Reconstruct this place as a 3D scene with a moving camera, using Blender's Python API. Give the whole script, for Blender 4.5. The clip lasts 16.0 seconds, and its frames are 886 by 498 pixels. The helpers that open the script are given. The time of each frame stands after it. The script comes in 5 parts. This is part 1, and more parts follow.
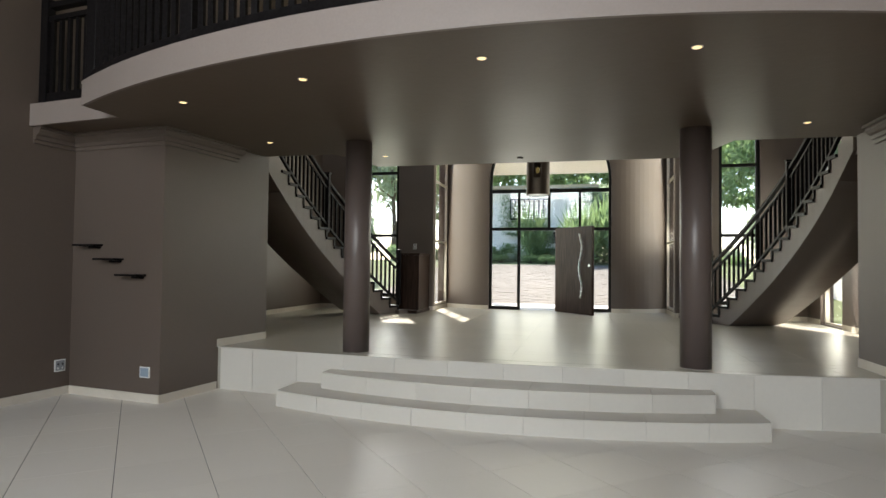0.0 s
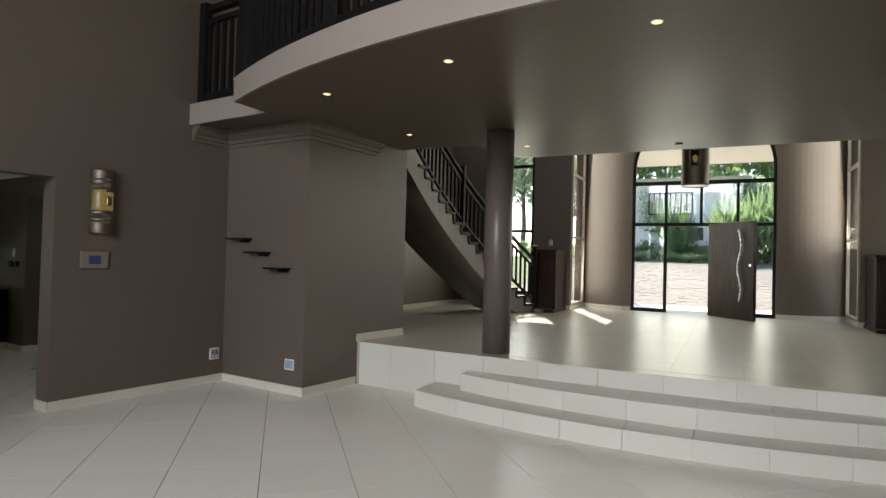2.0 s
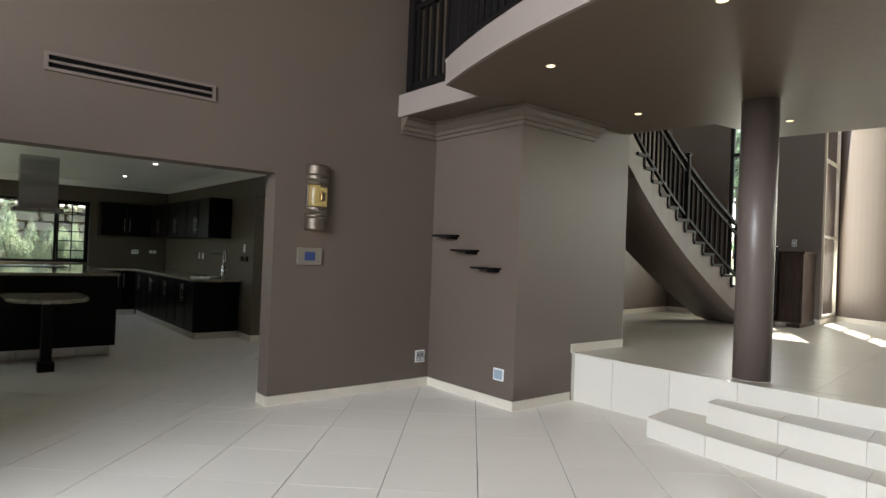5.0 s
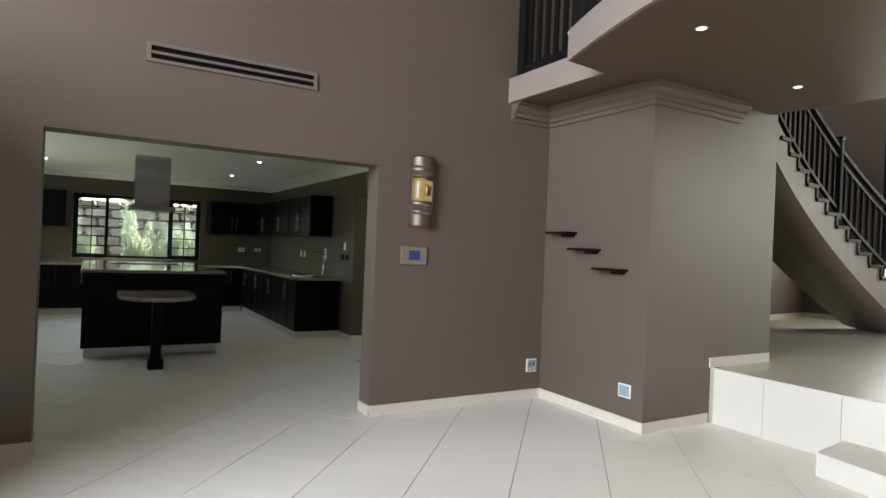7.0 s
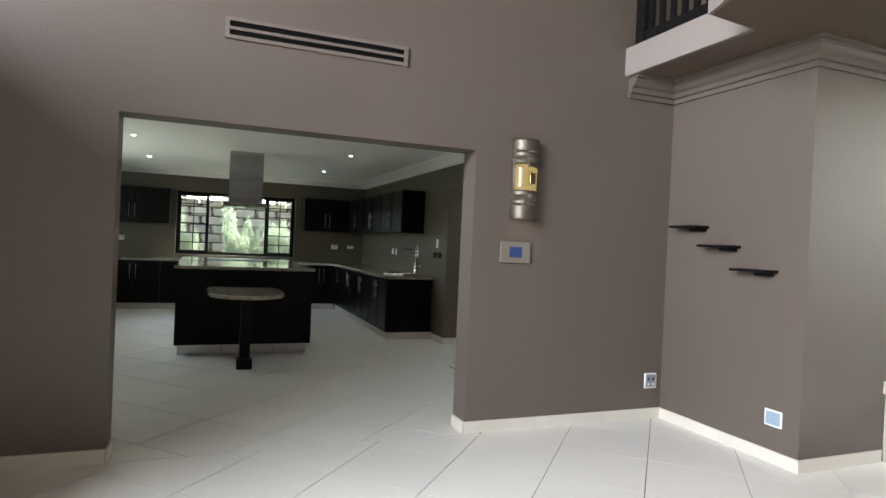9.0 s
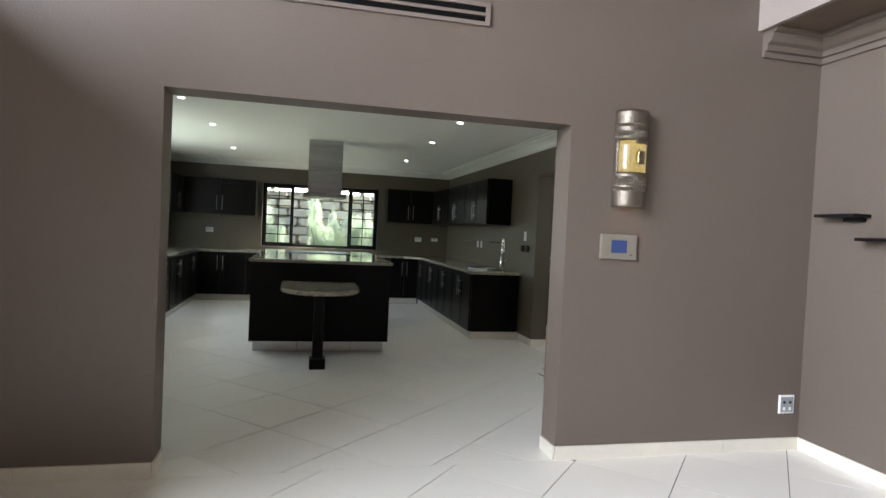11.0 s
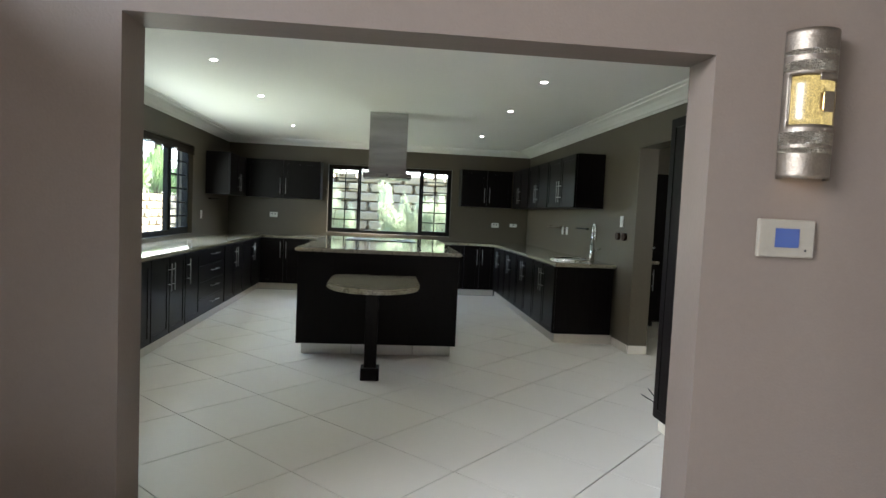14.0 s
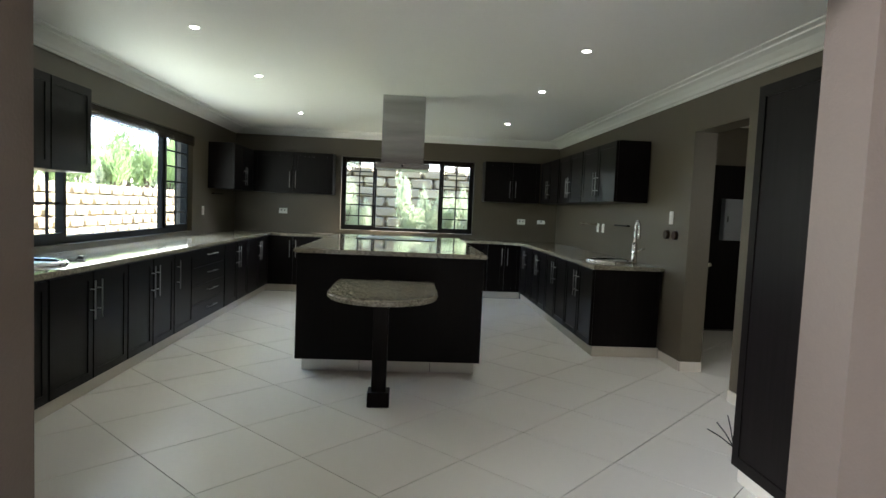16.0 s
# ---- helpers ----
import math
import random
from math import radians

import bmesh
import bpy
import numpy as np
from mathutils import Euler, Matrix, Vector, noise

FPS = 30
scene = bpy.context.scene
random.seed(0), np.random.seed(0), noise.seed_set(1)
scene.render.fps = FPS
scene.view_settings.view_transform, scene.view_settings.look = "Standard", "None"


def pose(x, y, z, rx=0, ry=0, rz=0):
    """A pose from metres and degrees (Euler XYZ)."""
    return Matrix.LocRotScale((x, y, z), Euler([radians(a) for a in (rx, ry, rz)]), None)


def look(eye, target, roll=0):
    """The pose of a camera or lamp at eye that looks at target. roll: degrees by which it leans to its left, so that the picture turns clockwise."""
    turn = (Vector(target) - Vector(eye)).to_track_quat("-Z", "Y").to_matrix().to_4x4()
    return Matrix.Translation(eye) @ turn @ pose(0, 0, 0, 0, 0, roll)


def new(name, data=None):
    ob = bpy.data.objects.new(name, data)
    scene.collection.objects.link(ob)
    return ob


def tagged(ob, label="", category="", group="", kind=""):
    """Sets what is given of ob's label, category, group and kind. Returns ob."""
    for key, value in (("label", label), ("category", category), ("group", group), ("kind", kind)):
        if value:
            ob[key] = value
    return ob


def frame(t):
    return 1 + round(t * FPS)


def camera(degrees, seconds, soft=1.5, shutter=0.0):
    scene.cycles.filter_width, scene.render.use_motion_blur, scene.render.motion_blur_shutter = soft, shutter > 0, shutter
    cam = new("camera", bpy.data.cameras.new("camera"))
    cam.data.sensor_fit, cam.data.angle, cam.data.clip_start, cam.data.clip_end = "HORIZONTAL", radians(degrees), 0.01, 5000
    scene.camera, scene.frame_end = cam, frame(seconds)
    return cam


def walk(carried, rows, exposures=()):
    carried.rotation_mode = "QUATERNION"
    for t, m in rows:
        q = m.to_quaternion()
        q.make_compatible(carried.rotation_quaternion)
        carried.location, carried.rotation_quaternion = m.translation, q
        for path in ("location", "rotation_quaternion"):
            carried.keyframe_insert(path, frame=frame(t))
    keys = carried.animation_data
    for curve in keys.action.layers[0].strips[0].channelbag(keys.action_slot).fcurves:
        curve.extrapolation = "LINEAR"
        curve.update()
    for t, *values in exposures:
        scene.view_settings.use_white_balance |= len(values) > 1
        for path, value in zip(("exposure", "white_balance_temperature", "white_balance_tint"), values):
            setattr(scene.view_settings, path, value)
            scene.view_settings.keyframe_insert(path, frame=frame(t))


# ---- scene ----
cam = camera(73.3, 16.0)
PATH = [
    (0, (1.079, 1.433, 1.4), (0.376, 3.304, 1.459), 0.7),
    (0.5, (1.016, 1.495, 1.402), (0.234, 3.335, 1.455), 0.8),
    (1, (0.928, 1.598, 1.414), (0.052, 3.395, 1.461), 1.0),
    (1.5, (0.851, 1.679, 1.412), (-0.13, 3.421, 1.455), 1.3),
    (2, (0.754, 1.725, 1.404), (-0.327, 3.408, 1.442), 1.5),
    (2.5, (0.611, 1.763, 1.413), (-0.554, 3.388, 1.448), 1.6),
    (3, (0.471, 1.8, 1.41), (-0.769, 3.368, 1.443), 1.8),
    (3.5, (0.371, 1.834, 1.401), (-0.937, 3.347, 1.431), 2.0),
    (4, (0.267, 1.914, 1.402), (-1.121, 3.354, 1.431), 2.1),
    (4.5, (0.161, 2.02, 1.398), (-1.31, 3.374, 1.423), 2.2),
    (5, (0.07, 2.089, 1.389), (-1.475, 3.36, 1.407), 2.3),
    (7.5, (-0.563, 2.322, 1.391), (-2.325, 3.269, 1.388), 2.4),
    (8, (-0.666, 2.396, 1.377), (-2.468, 3.265, 1.372), 2.4),
    (8.5, (-0.806, 2.431, 1.363), (-2.637, 3.236, 1.35), 2.5),
    (9, (-0.994, 2.466, 1.363), (-2.851, 3.208, 1.345), 2.6),
    (11.5, (-1.719, 2.741, 1.361), (-3.677, 3.143, 1.294), 2.7),
    (12, (-1.904, 2.771, 1.37), (-3.871, 3.128, 1.293), 2.7),
    (12.5, (-2.06, 2.813, 1.362), (-4.031, 3.138, 1.273), 2.7),
    (13, (-2.246, 2.881, 1.374), (-4.223, 3.165, 1.27), 2.6),
    (13.5, (-2.399, 2.933, 1.375), (-4.382, 3.168, 1.262), 2.6),
    (14, (-2.585, 2.954, 1.361), (-4.572, 3.152, 1.242), 2.6),
    (14.5, (-2.802, 2.946, 1.357), (-4.79, 3.124, 1.237), 2.6),
    (15, (-2.981, 2.94, 1.333), (-4.97, 3.106, 1.208), 2.6),
    (15.5, (-3.182, 2.986, 1.344), (-5.173, 3.13, 1.212), 2.6),
    (16, (-3.361, 3.023, 1.35), (-5.353, 3.15, 1.216), 2.5),
]
EXPOSURES = [(0, 2.0, 6650, 10), (2.5, 2.15, 6650, 10), (4, 2.45, 6650, 10), (5, 2.8, 6550, 11), (7.5, 3.25, 6400, 12), (9, 3.55, 6250, 11), (11.5, 3.92, 6200, 12), (14, 4.18, 6150, 11), (16, 4.05, 6250, 12)]
walk(cam, [(t, look(eye, target, roll)) for t, eye, target, roll in PATH], EXPOSURES)

# ---- world, sun, large lights ----
HALL = pose(-0.33, 6.70, 0, 0, 0, 7)      # the entrance hall stands 7 degrees off the living room
world = bpy.data.worlds.new("world")
scene.world = world
world.use_nodes = True
wn = world.node_tree.nodes
sky = wn.new("ShaderNodeTexSky")
sky.sky_type, sky.sun_disc = "NISHITA", False
SUN_EL, SUN_AZ = 51.0, -31.0               # degrees; azimuth clockwise from +y
sky.sun_elevation, sky.sun_rotation = radians(SUN_EL), radians(SUN_AZ)
wn["Background"].inputs["Strength"].default_value = 0.14
world.node_tree.links.new(sky.outputs[0], wn["Background"].inputs["Color"])
sun_data = bpy.data.lights.new("sun", "SUN")
sun_data.energy, sun_data.angle, sun_data.color = 3.4, radians(0.6), (1.0, 0.95, 0.86)
sun = new("sun", sun_data)
_d = Vector((math.sin(radians(SUN_AZ)) * math.cos(radians(SUN_EL)), math.cos(radians(SUN_AZ)) * math.cos(radians(SUN_EL)), math.sin(radians(SUN_EL))))
sun.matrix_world = look(_d * 30, (0, 0, 0))


def area(name, m, w, h, power, color=(0.97, 0.96, 0.81), spread=180):
    """Sky light standing in a window's opening; it shines along the pose's -z."""
    d = bpy.data.lights.new(name, "AREA")
    d.shape, d.size, d.size_y, d.energy, d.color, d.spread = "RECTANGLE", w, h, power, color, radians(spread)
    ob = new(name, d)
    ob.matrix_world = m
    return ob


def spot(name, x, y, z, power, color, m=None, size=110, r=0.04):
    d = bpy.data.lights.new(name, "SPOT")
    d.energy, d.color, d.spot_size, d.spot_blend, d.shadow_soft_size = power, color, radians(size), 0.6, r
    ob = new(name, d)
    ob.matrix_world = (m or Matrix()) @ pose(x, y, z)
    return ob


# living room windows behind the walk
area("living_window_light", look((-0.2, -3.0, 3.8), (-0.2, 3, 1.8)), 4.0, 3.2, 138, (0.915, 0.94, 0.955))
# entrance hall windows
area("hall_window_light", HALL @ look((-3.56, 6.85, 2.6), (-3.56, 0, 1.5)), 0.7, 3.4, 10)
area("hall_window_light", HALL @ look((3.56, 6.85, 2.6), (3.56, 0, 1.5)), 0.7, 3.4, 10)
area("hall_side_light", HALL @ look((4.73, 5.8, 1.8), (0, 5.5, 1.0)), 0.75, 2.4, 11)
area("entrance_light", HALL @ look((0, 7.62, 2.6), (0, 0, 1.6)), 2.4, 3.9, 20)
area("bay_window_light", HALL @ look((-2.36, 7.55, 2.6), (0, 7.55, 2.4)), 1.0, 3.6, 9)
area("bay_window_light", HALL @ look((2.36, 7.55, 3.1), (0, 7.55, 2.9)), 1.0, 2.6, 9)
# kitchen windows
area("kitchen_window_light", look((-9.7, 0.34, 1.55), (-9.7, 5, 0.9)), 2.8, 1.1, 2.75, (0.92, 1.0, 0.88))

# ---- materials ----


def nodes_of(name):
    m = bpy.data.materials.new(name)
    m.use_nodes = True
    t = m.node_tree
    return m, t, t.nodes, t.nodes["Principled BSDF"]


def mat(name, color, rough=0.5, metal=0.0, big=(0.7, 0.10), fine=(60, 0.05), bump=(120, 0.02), piece=0.0, spec=0.5, coat=0.0, rough_var=0.06):
    """Colour with broad patches, fine grain, fine relief, and a change from piece to piece."""
    m, t, n, b = nodes_of(name)
    geo = n.new("ShaderNodeNewGeometry")

    def noise_at(scale, detail=4):
        k = n.new("ShaderNodeTexNoise")
        k.inputs["Scale"].default_value, k.inputs["Detail"].default_value = scale, detail
        t.links.new(geo.outputs["Position"], k.inputs["Vector"])
        return k
    value = None

    def add(socket, amount):
        nonlocal value
        r = n.new("ShaderNodeMath")
        r.operation = "MULTIPLY_ADD"
        r.inputs[1].default_value, r.inputs[2].default_value = 3 * amount, 1 - 1.5 * amount
        t.links.new(socket, r.inputs[0])
        if value is None:
            value = r.outputs[0]
        else:
            k = n.new("ShaderNodeMath")
            k.operation = "MULTIPLY"
            t.links.new(value, k.inputs[0])
            t.links.new(r.outputs[0], k.inputs[1])
            value = k.outputs[0]
    patches = noise_at(big[0])
    add(patches.outputs["Fac"], big[1])
    add(noise_at(fine[0]).outputs["Fac"], fine[1])
    if piece:
        info = n.new("ShaderNodeObjectInfo")
        add(info.outputs["Random"], piece)
    tint = n.new("ShaderNodeVectorMath")
    tint.operation = "SCALE"
    tint.inputs[0].default_value = color
    t.links.new(value, tint.inputs["Scale"])
    t.links.new(tint.outputs[0], b.inputs["Base Color"])
    rr = n.new("ShaderNodeMath")
    rr.operation = "MULTIPLY_ADD"
    rr.inputs[1].default_value, rr.inputs[2].default_value = 2 * rough_var, max(0.03, rough - rough_var)
    t.links.new(patches.outputs["Fac"], rr.inputs[0])
    t.links.new(rr.outputs[0], b.inputs["Roughness"])
    b.inputs["Metallic"].default_value = metal
    b.inputs["Specular IOR Level"].default_value = spec
    b.inputs["Coat Weight"].default_value = coat
    if bump:
        bp = n.new("ShaderNodeBump")
        bp.inputs["Strength"].default_value, bp.inputs["Distance"].default_value = 0.6, bump[1] * 0.05
        t.links.new(noise_at(bump[0]).outputs["Fac"], bp.inputs["Height"])
        t.links.new(bp.outputs[0], b.inputs["Normal"])
    return m


def wood_mat(name, color, rough=0.28, axis=2, grain=0.55):
    """Dark stained timber with grain along one axis."""
    m, t, n, b = nodes_of(name)
    geo = n.new("ShaderNodeNewGeometry")
    mp = n.new("ShaderNodeMapping")
    mp.inputs["Scale"].default_value = [40 if i != axis else 2.5 for i in range(3)]
    t.links.new(geo.outputs["Position"], mp.inputs["Vector"])
    k = n.new("ShaderNodeTexNoise")
    k.inputs["Scale"].default_value, k.inputs["Detail"].default_value = 1.0, 6
    t.links.new(mp.outputs[0], k.inputs["Vector"])
    ramp = n.new("ShaderNodeValToRGB")
    ramp.color_ramp.elements[0].position, ramp.color_ramp.elements[1].position = 0.3, 0.75
    ramp.color_ramp.elements[0].color = (*[c * (1 - grain) for c in color], 1)
    ramp.color_ramp.elements[1].color = (*[c * (1 + grain) for c in color], 1)
    t.links.new(k.outputs["Fac"], ramp.inputs[0])
    t.links.new(ramp.outputs[0], b.inputs["Base Color"])
    b.inputs["Roughness"].default_value = rough
    b.inputs["Specular IOR Level"].default_value = 0.1
    bp = n.new("ShaderNodeBump")
    bp.inputs["Strength"].default_value, bp.inputs["Distance"].default_value = 0.3, 0.001
    t.links.new(k.outputs["Fac"], bp.inputs["Height"])
    t.links.new(bp.outputs[0], b.inputs["Normal"])
    return m


def granite_mat(name):
    m, t, n, b = nodes_of(name)
    geo = n.new("ShaderNodeNewGeometry")
    v = n.new("ShaderNodeTexVoronoi")
    v.inputs["Scale"].default_value = 150
    k = n.new("ShaderNodeTexNoise")
    k.inputs["Scale"].default_value, k.inputs["Detail"].default_value = 48, 8
    for x in (v, k):
        t.links.new(geo.outputs["Position"], x.inputs["Vector"])
    r1 = n.new("ShaderNodeValToRGB")
    e = r1.color_ramp.elements
    e[0].position, e[0].color = 0.33, (0.07, 0.062, 0.045, 1)
    e[1].position, e[1].color = 0.62, (0.40, 0.37, 0.28, 1)
    x = e.new(0.45)
    x.color = (0.22, 0.19, 0.12, 1)
    t.links.new(k.outputs["Fac"], r1.inputs[0])
    mix = n.new("ShaderNodeMixRGB")
    mix.inputs["Fac"].default_value = 0.35
    t.links.new(r1.outputs[0], mix.inputs[1])
    sep = n.new("ShaderNodeValToRGB")
    sep.color_ramp.elements[0].color, sep.color_ramp.elements[1].color = (0.06, 0.055, 0.045, 1), (0.6, 0.57, 0.48, 1)
    t.links.new(v.outputs["Color"], sep.inputs[0])
    t.links.new(sep.outputs[0], mix.inputs[2])
    t.links.new(mix.outputs[0], b.inputs["Base Color"])
    b.inputs["Roughness"].default_value = 0.06
    return m


def glass_mat(name, tint=(1, 1, 1)):
    """Thin clear pane: clear view straight through and a mirror gloss at a slant."""
    m, t, n, b = nodes_of(name)
    out = n["Material Output"]
    tr, gl, mx, lw = n.new("ShaderNodeBsdfTransparent"), n.new("ShaderNodeBsdfGlossy"), n.new("ShaderNodeMixShader"), n.new("ShaderNodeLayerWeight")
    pw, fr = n.new("ShaderNodeMath"), n.new("ShaderNodeMapRange")
    pw.operation, pw.inputs[1].default_value, lw.inputs["Blend"].default_value = "POWER", 5.0, 0.5
    fr.inputs["To Min"].default_value, fr.inputs["To Max"].default_value = 0.03, 0.7
    tr.inputs["Color"].default_value = (*tint, 1)
    gl.inputs["Roughness"].default_value = 0.01
    t.links.new(lw.outputs["Facing"], pw.inputs[0])
    t.links.new(pw.outputs[0], fr.inputs["Value"])
    t.links.new(fr.outputs[0], mx.inputs[0])
    t.links.new(tr.outputs[0], mx.inputs[1])
    t.links.new(gl.outputs[0], mx.inputs[2])
    t.links.new(mx.outputs[0], out.inputs["Surface"])
    n.remove(b)
    return m


def glow_mat(name, color, strength):
    m, t, n, b = nodes_of(name)
    b.inputs["Base Color"].default_value = (*color, 1)
    b.inputs["Emission Color"].default_value = (*color, 1)
    b.inputs["Emission Strength"].default_value = strength
    return m


def speckled_glow(name, color, strength):
    """Lit textured glass: bright and dim specks."""
    m, t, n, b = nodes_of(name)
    geo, k, ramp = n.new("ShaderNodeNewGeometry"), n.new("ShaderNodeTexNoise"), n.new("ShaderNodeMapRange")
    k.inputs["Scale"].default_value, k.inputs["Detail"].default_value = 210, 3
    t.links.new(geo.outputs["Position"], k.inputs["Vector"])
    ramp.inputs["From Min"].default_value, ramp.inputs["From Max"].default_value = 0.42, 0.62
    ramp.inputs["To Min"].default_value, ramp.inputs["To Max"].default_value = strength * 0.12, strength
    t.links.new(k.outputs["Fac"], ramp.inputs["Value"])
    t.links.new(ramp.outputs[0], b.inputs["Emission Strength"])
    b.inputs["Base Color"].default_value = (*[c * 0.05 for c in color], 1)
    b.inputs["Emission Color"].default_value = (*color, 1)
    b.inputs["Roughness"].default_value = 0.3
    return m


def streaked_steel(name):
    """Brushed steel with level streaks, which also put reflections into its colour."""
    m, t, n, b = nodes_of(name)
    geo, mp, k = n.new("ShaderNodeNewGeometry"), n.new("ShaderNodeMapping"), n.new("ShaderNodeTexNoise")
    mp.inputs["Scale"].default_value = (0.6, 0.6, 11)
    t.links.new(geo.outputs["Position"], mp.inputs["Vector"])
    k.inputs["Scale"].default_value, k.inputs["Detail"].default_value = 1.0, 5
    t.links.new(mp.outputs[0], k.inputs["Vector"])
    ramp = n.new("ShaderNodeValToRGB")
    e = ramp.color_ramp.elements
    e[0].position, e[0].color = 0.3, (0.26, 0.26, 0.255, 1)
    e[1].position, e[1].color = 0.75, (0.50, 0.50, 0.49, 1)
    t.links.new(k.outputs["Fac"], ramp.inputs[0])
    t.links.new(ramp.outputs[0], b.inputs["Base Color"])
    bp = n.new("ShaderNodeBump")
    bp.inputs["Strength"].default_value, bp.inputs["Distance"].default_value = 0.5, 0.0012
    t.links.new(k.outputs["Fac"], bp.inputs["Height"])
    t.links.new(bp.outputs[0], b.inputs["Normal"])
    b.inputs["Metallic"].default_value, b.inputs["Roughness"].default_value = 1.0, 0.24
    return m


def leaf_mat(name, color):
    m = mat(name, color, 0.45, big=(3.0, 0.35), fine=(40, 0.25), bump=None, piece=0.15)
    b = m.node_tree.nodes["Principled BSDF"]
    t, n = m.node_tree, m.node_tree.nodes
    tl, mx = n.new("ShaderNodeBsdfTranslucent"), n.new("ShaderNodeMixShader")
    mx.inputs[0].default_value = 0.6
    tl.inputs["Color"].default_value = (color[0] * 1.55, color[1] * 1.6, color[2] * 1.5, 1)
    t.links.new(b.outputs[0], mx.inputs[1])
    t.links.new(tl.outputs[0], mx.inputs[2])
    t.links.new(mx.outputs[0], n["Material Output"].inputs["Surface"])
    return m


TAUPE = mat("taupe_wall_paint", (0.109, 0.083, 0.068), 0.50, big=(0.5, 0.09), fine=(35, 0.04), bump=(90, 0.03))
SOFFIT = mat("taupe_satin_ceiling_paint", (0.099, 0.070, 0.049), 0.44, big=(0.6, 0.09), fine=(30, 0.04), bump=(14, 0.05), rough_var=0.08)
COLUMN = mat("brown_gloss_column_paint", (0.12, 0.092, 0.082), 0.36, big=(0.8, 0.06), fine=(50, 0.04), bump=(70, 0.02), rough_var=0.04)
# Kitchen walls: darker brown, with green garden bounce light tinted into the colour.
OLIVE = mat("dark_brown_wall_paint_green_bounce", (0.086, 0.0705, 0.047), 0.45, big=(0.5, 0.09), fine=(35, 0.04), bump=(90, 0.03))
FASCIA = mat("pale_taupe_fascia_paint", (0.255, 0.213, 0.195), 0.55, big=(0.7, 0.06))
CORNICE = mat("taupe_cornice_paint", (0.116, 0.090, 0.074), 0.5, big=(0.9, 0.06))
WHITE = mat("white_ceiling_paint", (0.84, 0.84, 0.80), 0.6, big=(0.6, 0.04), fine=(40, 0.02))
CREAM = mat("cream_render", (0.80, 0.76, 0.66), 0.7, big=(0.8, 0.06))
TILE = mat("cream_porcelain_tile", (0.76, 0.73, 0.67), 0.40, big=(0.35, 0.03), fine=(25, 0.012), bump=(30, 0.004), piece=0.012, rough_var=0.01)
# Hall floor and platform top: base colour about half as bright as TILE.
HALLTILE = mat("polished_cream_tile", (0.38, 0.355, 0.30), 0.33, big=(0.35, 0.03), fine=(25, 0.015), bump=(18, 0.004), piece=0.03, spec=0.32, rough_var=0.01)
STEPTILE = mat("cream_step_tile", (0.63, 0.60, 0.54), 0.35, big=(1.5, 0.035), fine=(30, 0.02), piece=0.03)
SKIRT = mat("cream_skirting_tile", (0.60, 0.55, 0.47), 0.4, big=(2, 0.07), fine=(30, 0.04), piece=0.03)
GROUT = mat("grey_grout", (0.13, 0.125, 0.12), 0.85, big=(3, 0.15))
GROUT_PALE = mat("pale_grout", (0.48, 0.45, 0.40), 0.85, big=(3, 0.15))
DARKWOOD = wood_mat("dark_stained_wood", (0.006, 0.0045, 0.0045), 0.34, grain=0.3)
DARKWOOD_FLAT = wood_mat("dark_stained_rail_wood", (0.008, 0.007, 0.0075), 0.38, axis=1)
DOORWOOD = wood_mat("brown_door_wood", (0.035, 0.020, 0.014), 0.35)
BLACKPANEL = wood_mat("near_black_panel", (0.006, 0.005, 0.005), 0.42, grain=0.12)
GRANITE = granite_mat("polished_granite")
STEEL = mat("brushed_steel", (0.62, 0.62, 0.60), 0.3, 1.0, big=(2, 0.04), fine=(200, 0.06), bump=None)
HANDLE = mat("satin_steel_handle", (0.40, 0.40, 0.39), 0.3, 1.0, big=(2, 0.04), fine=(200, 0.06), bump=None)
HOODSTEEL = streaked_steel("streaked_brushed_steel")
CHROME = mat("chrome", (0.8, 0.8, 0.8), 0.08, 1.0, big=(2, 0.02), bump=None)
PEWTER = mat("aged_pewter", (0.18, 0.150, 0.122), 0.5, 1.0, big=(9, 0.14), fine=(90, 0.14), bump=(85, 0.07), rough_var=0.04)
EMBOSS = mat("embossed_bright_metal", (0.20, 0.175, 0.14), 0.46, 1.0, big=(40, 0.3), fine=(140, 0.4), bump=(150, 1.2), rough_var=0.05)
FRAME = mat("dark_green_black_window_frame", (0.007, 0.007, 0.006), 0.5, big=(2, 0.1), bump=None, spec=0.2)
CREAMPLASTIC = mat("cream_plastic", (0.175, 0.155, 0.125), 0.35, big=(3, 0.03), bump=None)
WHITEPLASTIC = mat("white_plastic", (0.72, 0.72, 0.70), 0.35, big=(3, 0.02), bump=None)
GREYPLASTIC = mat("grey_plastic", (0.25, 0.26, 0.28), 0.4, big=(3, 0.04), bump=None)
BLUEGREY = mat("blue_grey_cover_plate", (0.26, 0.33, 0.40), 0.3, big=(3, 0.05), bump=None)
BLACK = mat("black_plastic", (0.01, 0.01, 0.01), 0.3, big=(3, 0.05), bump=None)
SCREEN = glow_mat("lit_blue_screen", (0.016, 0.030, 0.095), 0.05)
BULB = glow_mat("warm_bulb", (1.0, 0.74, 0.34), 3)
AMBER = speckled_glow("lit_amber_glass", (0.95, 0.70, 0.24), 0.07)
LED = glow_mat("cool_downlight_glow", (1.0, 0.98, 0.92), 4)
LED_WARM = glow_mat("warm_downlight_glow", (1.0, 0.70, 0.32), 0.5)
GLASS = glass_mat("clear_glass")
VENT_DARK = mat("vent_shadow", (0.004, 0.004, 0.004), 0.9, bump=None, spec=0.05)
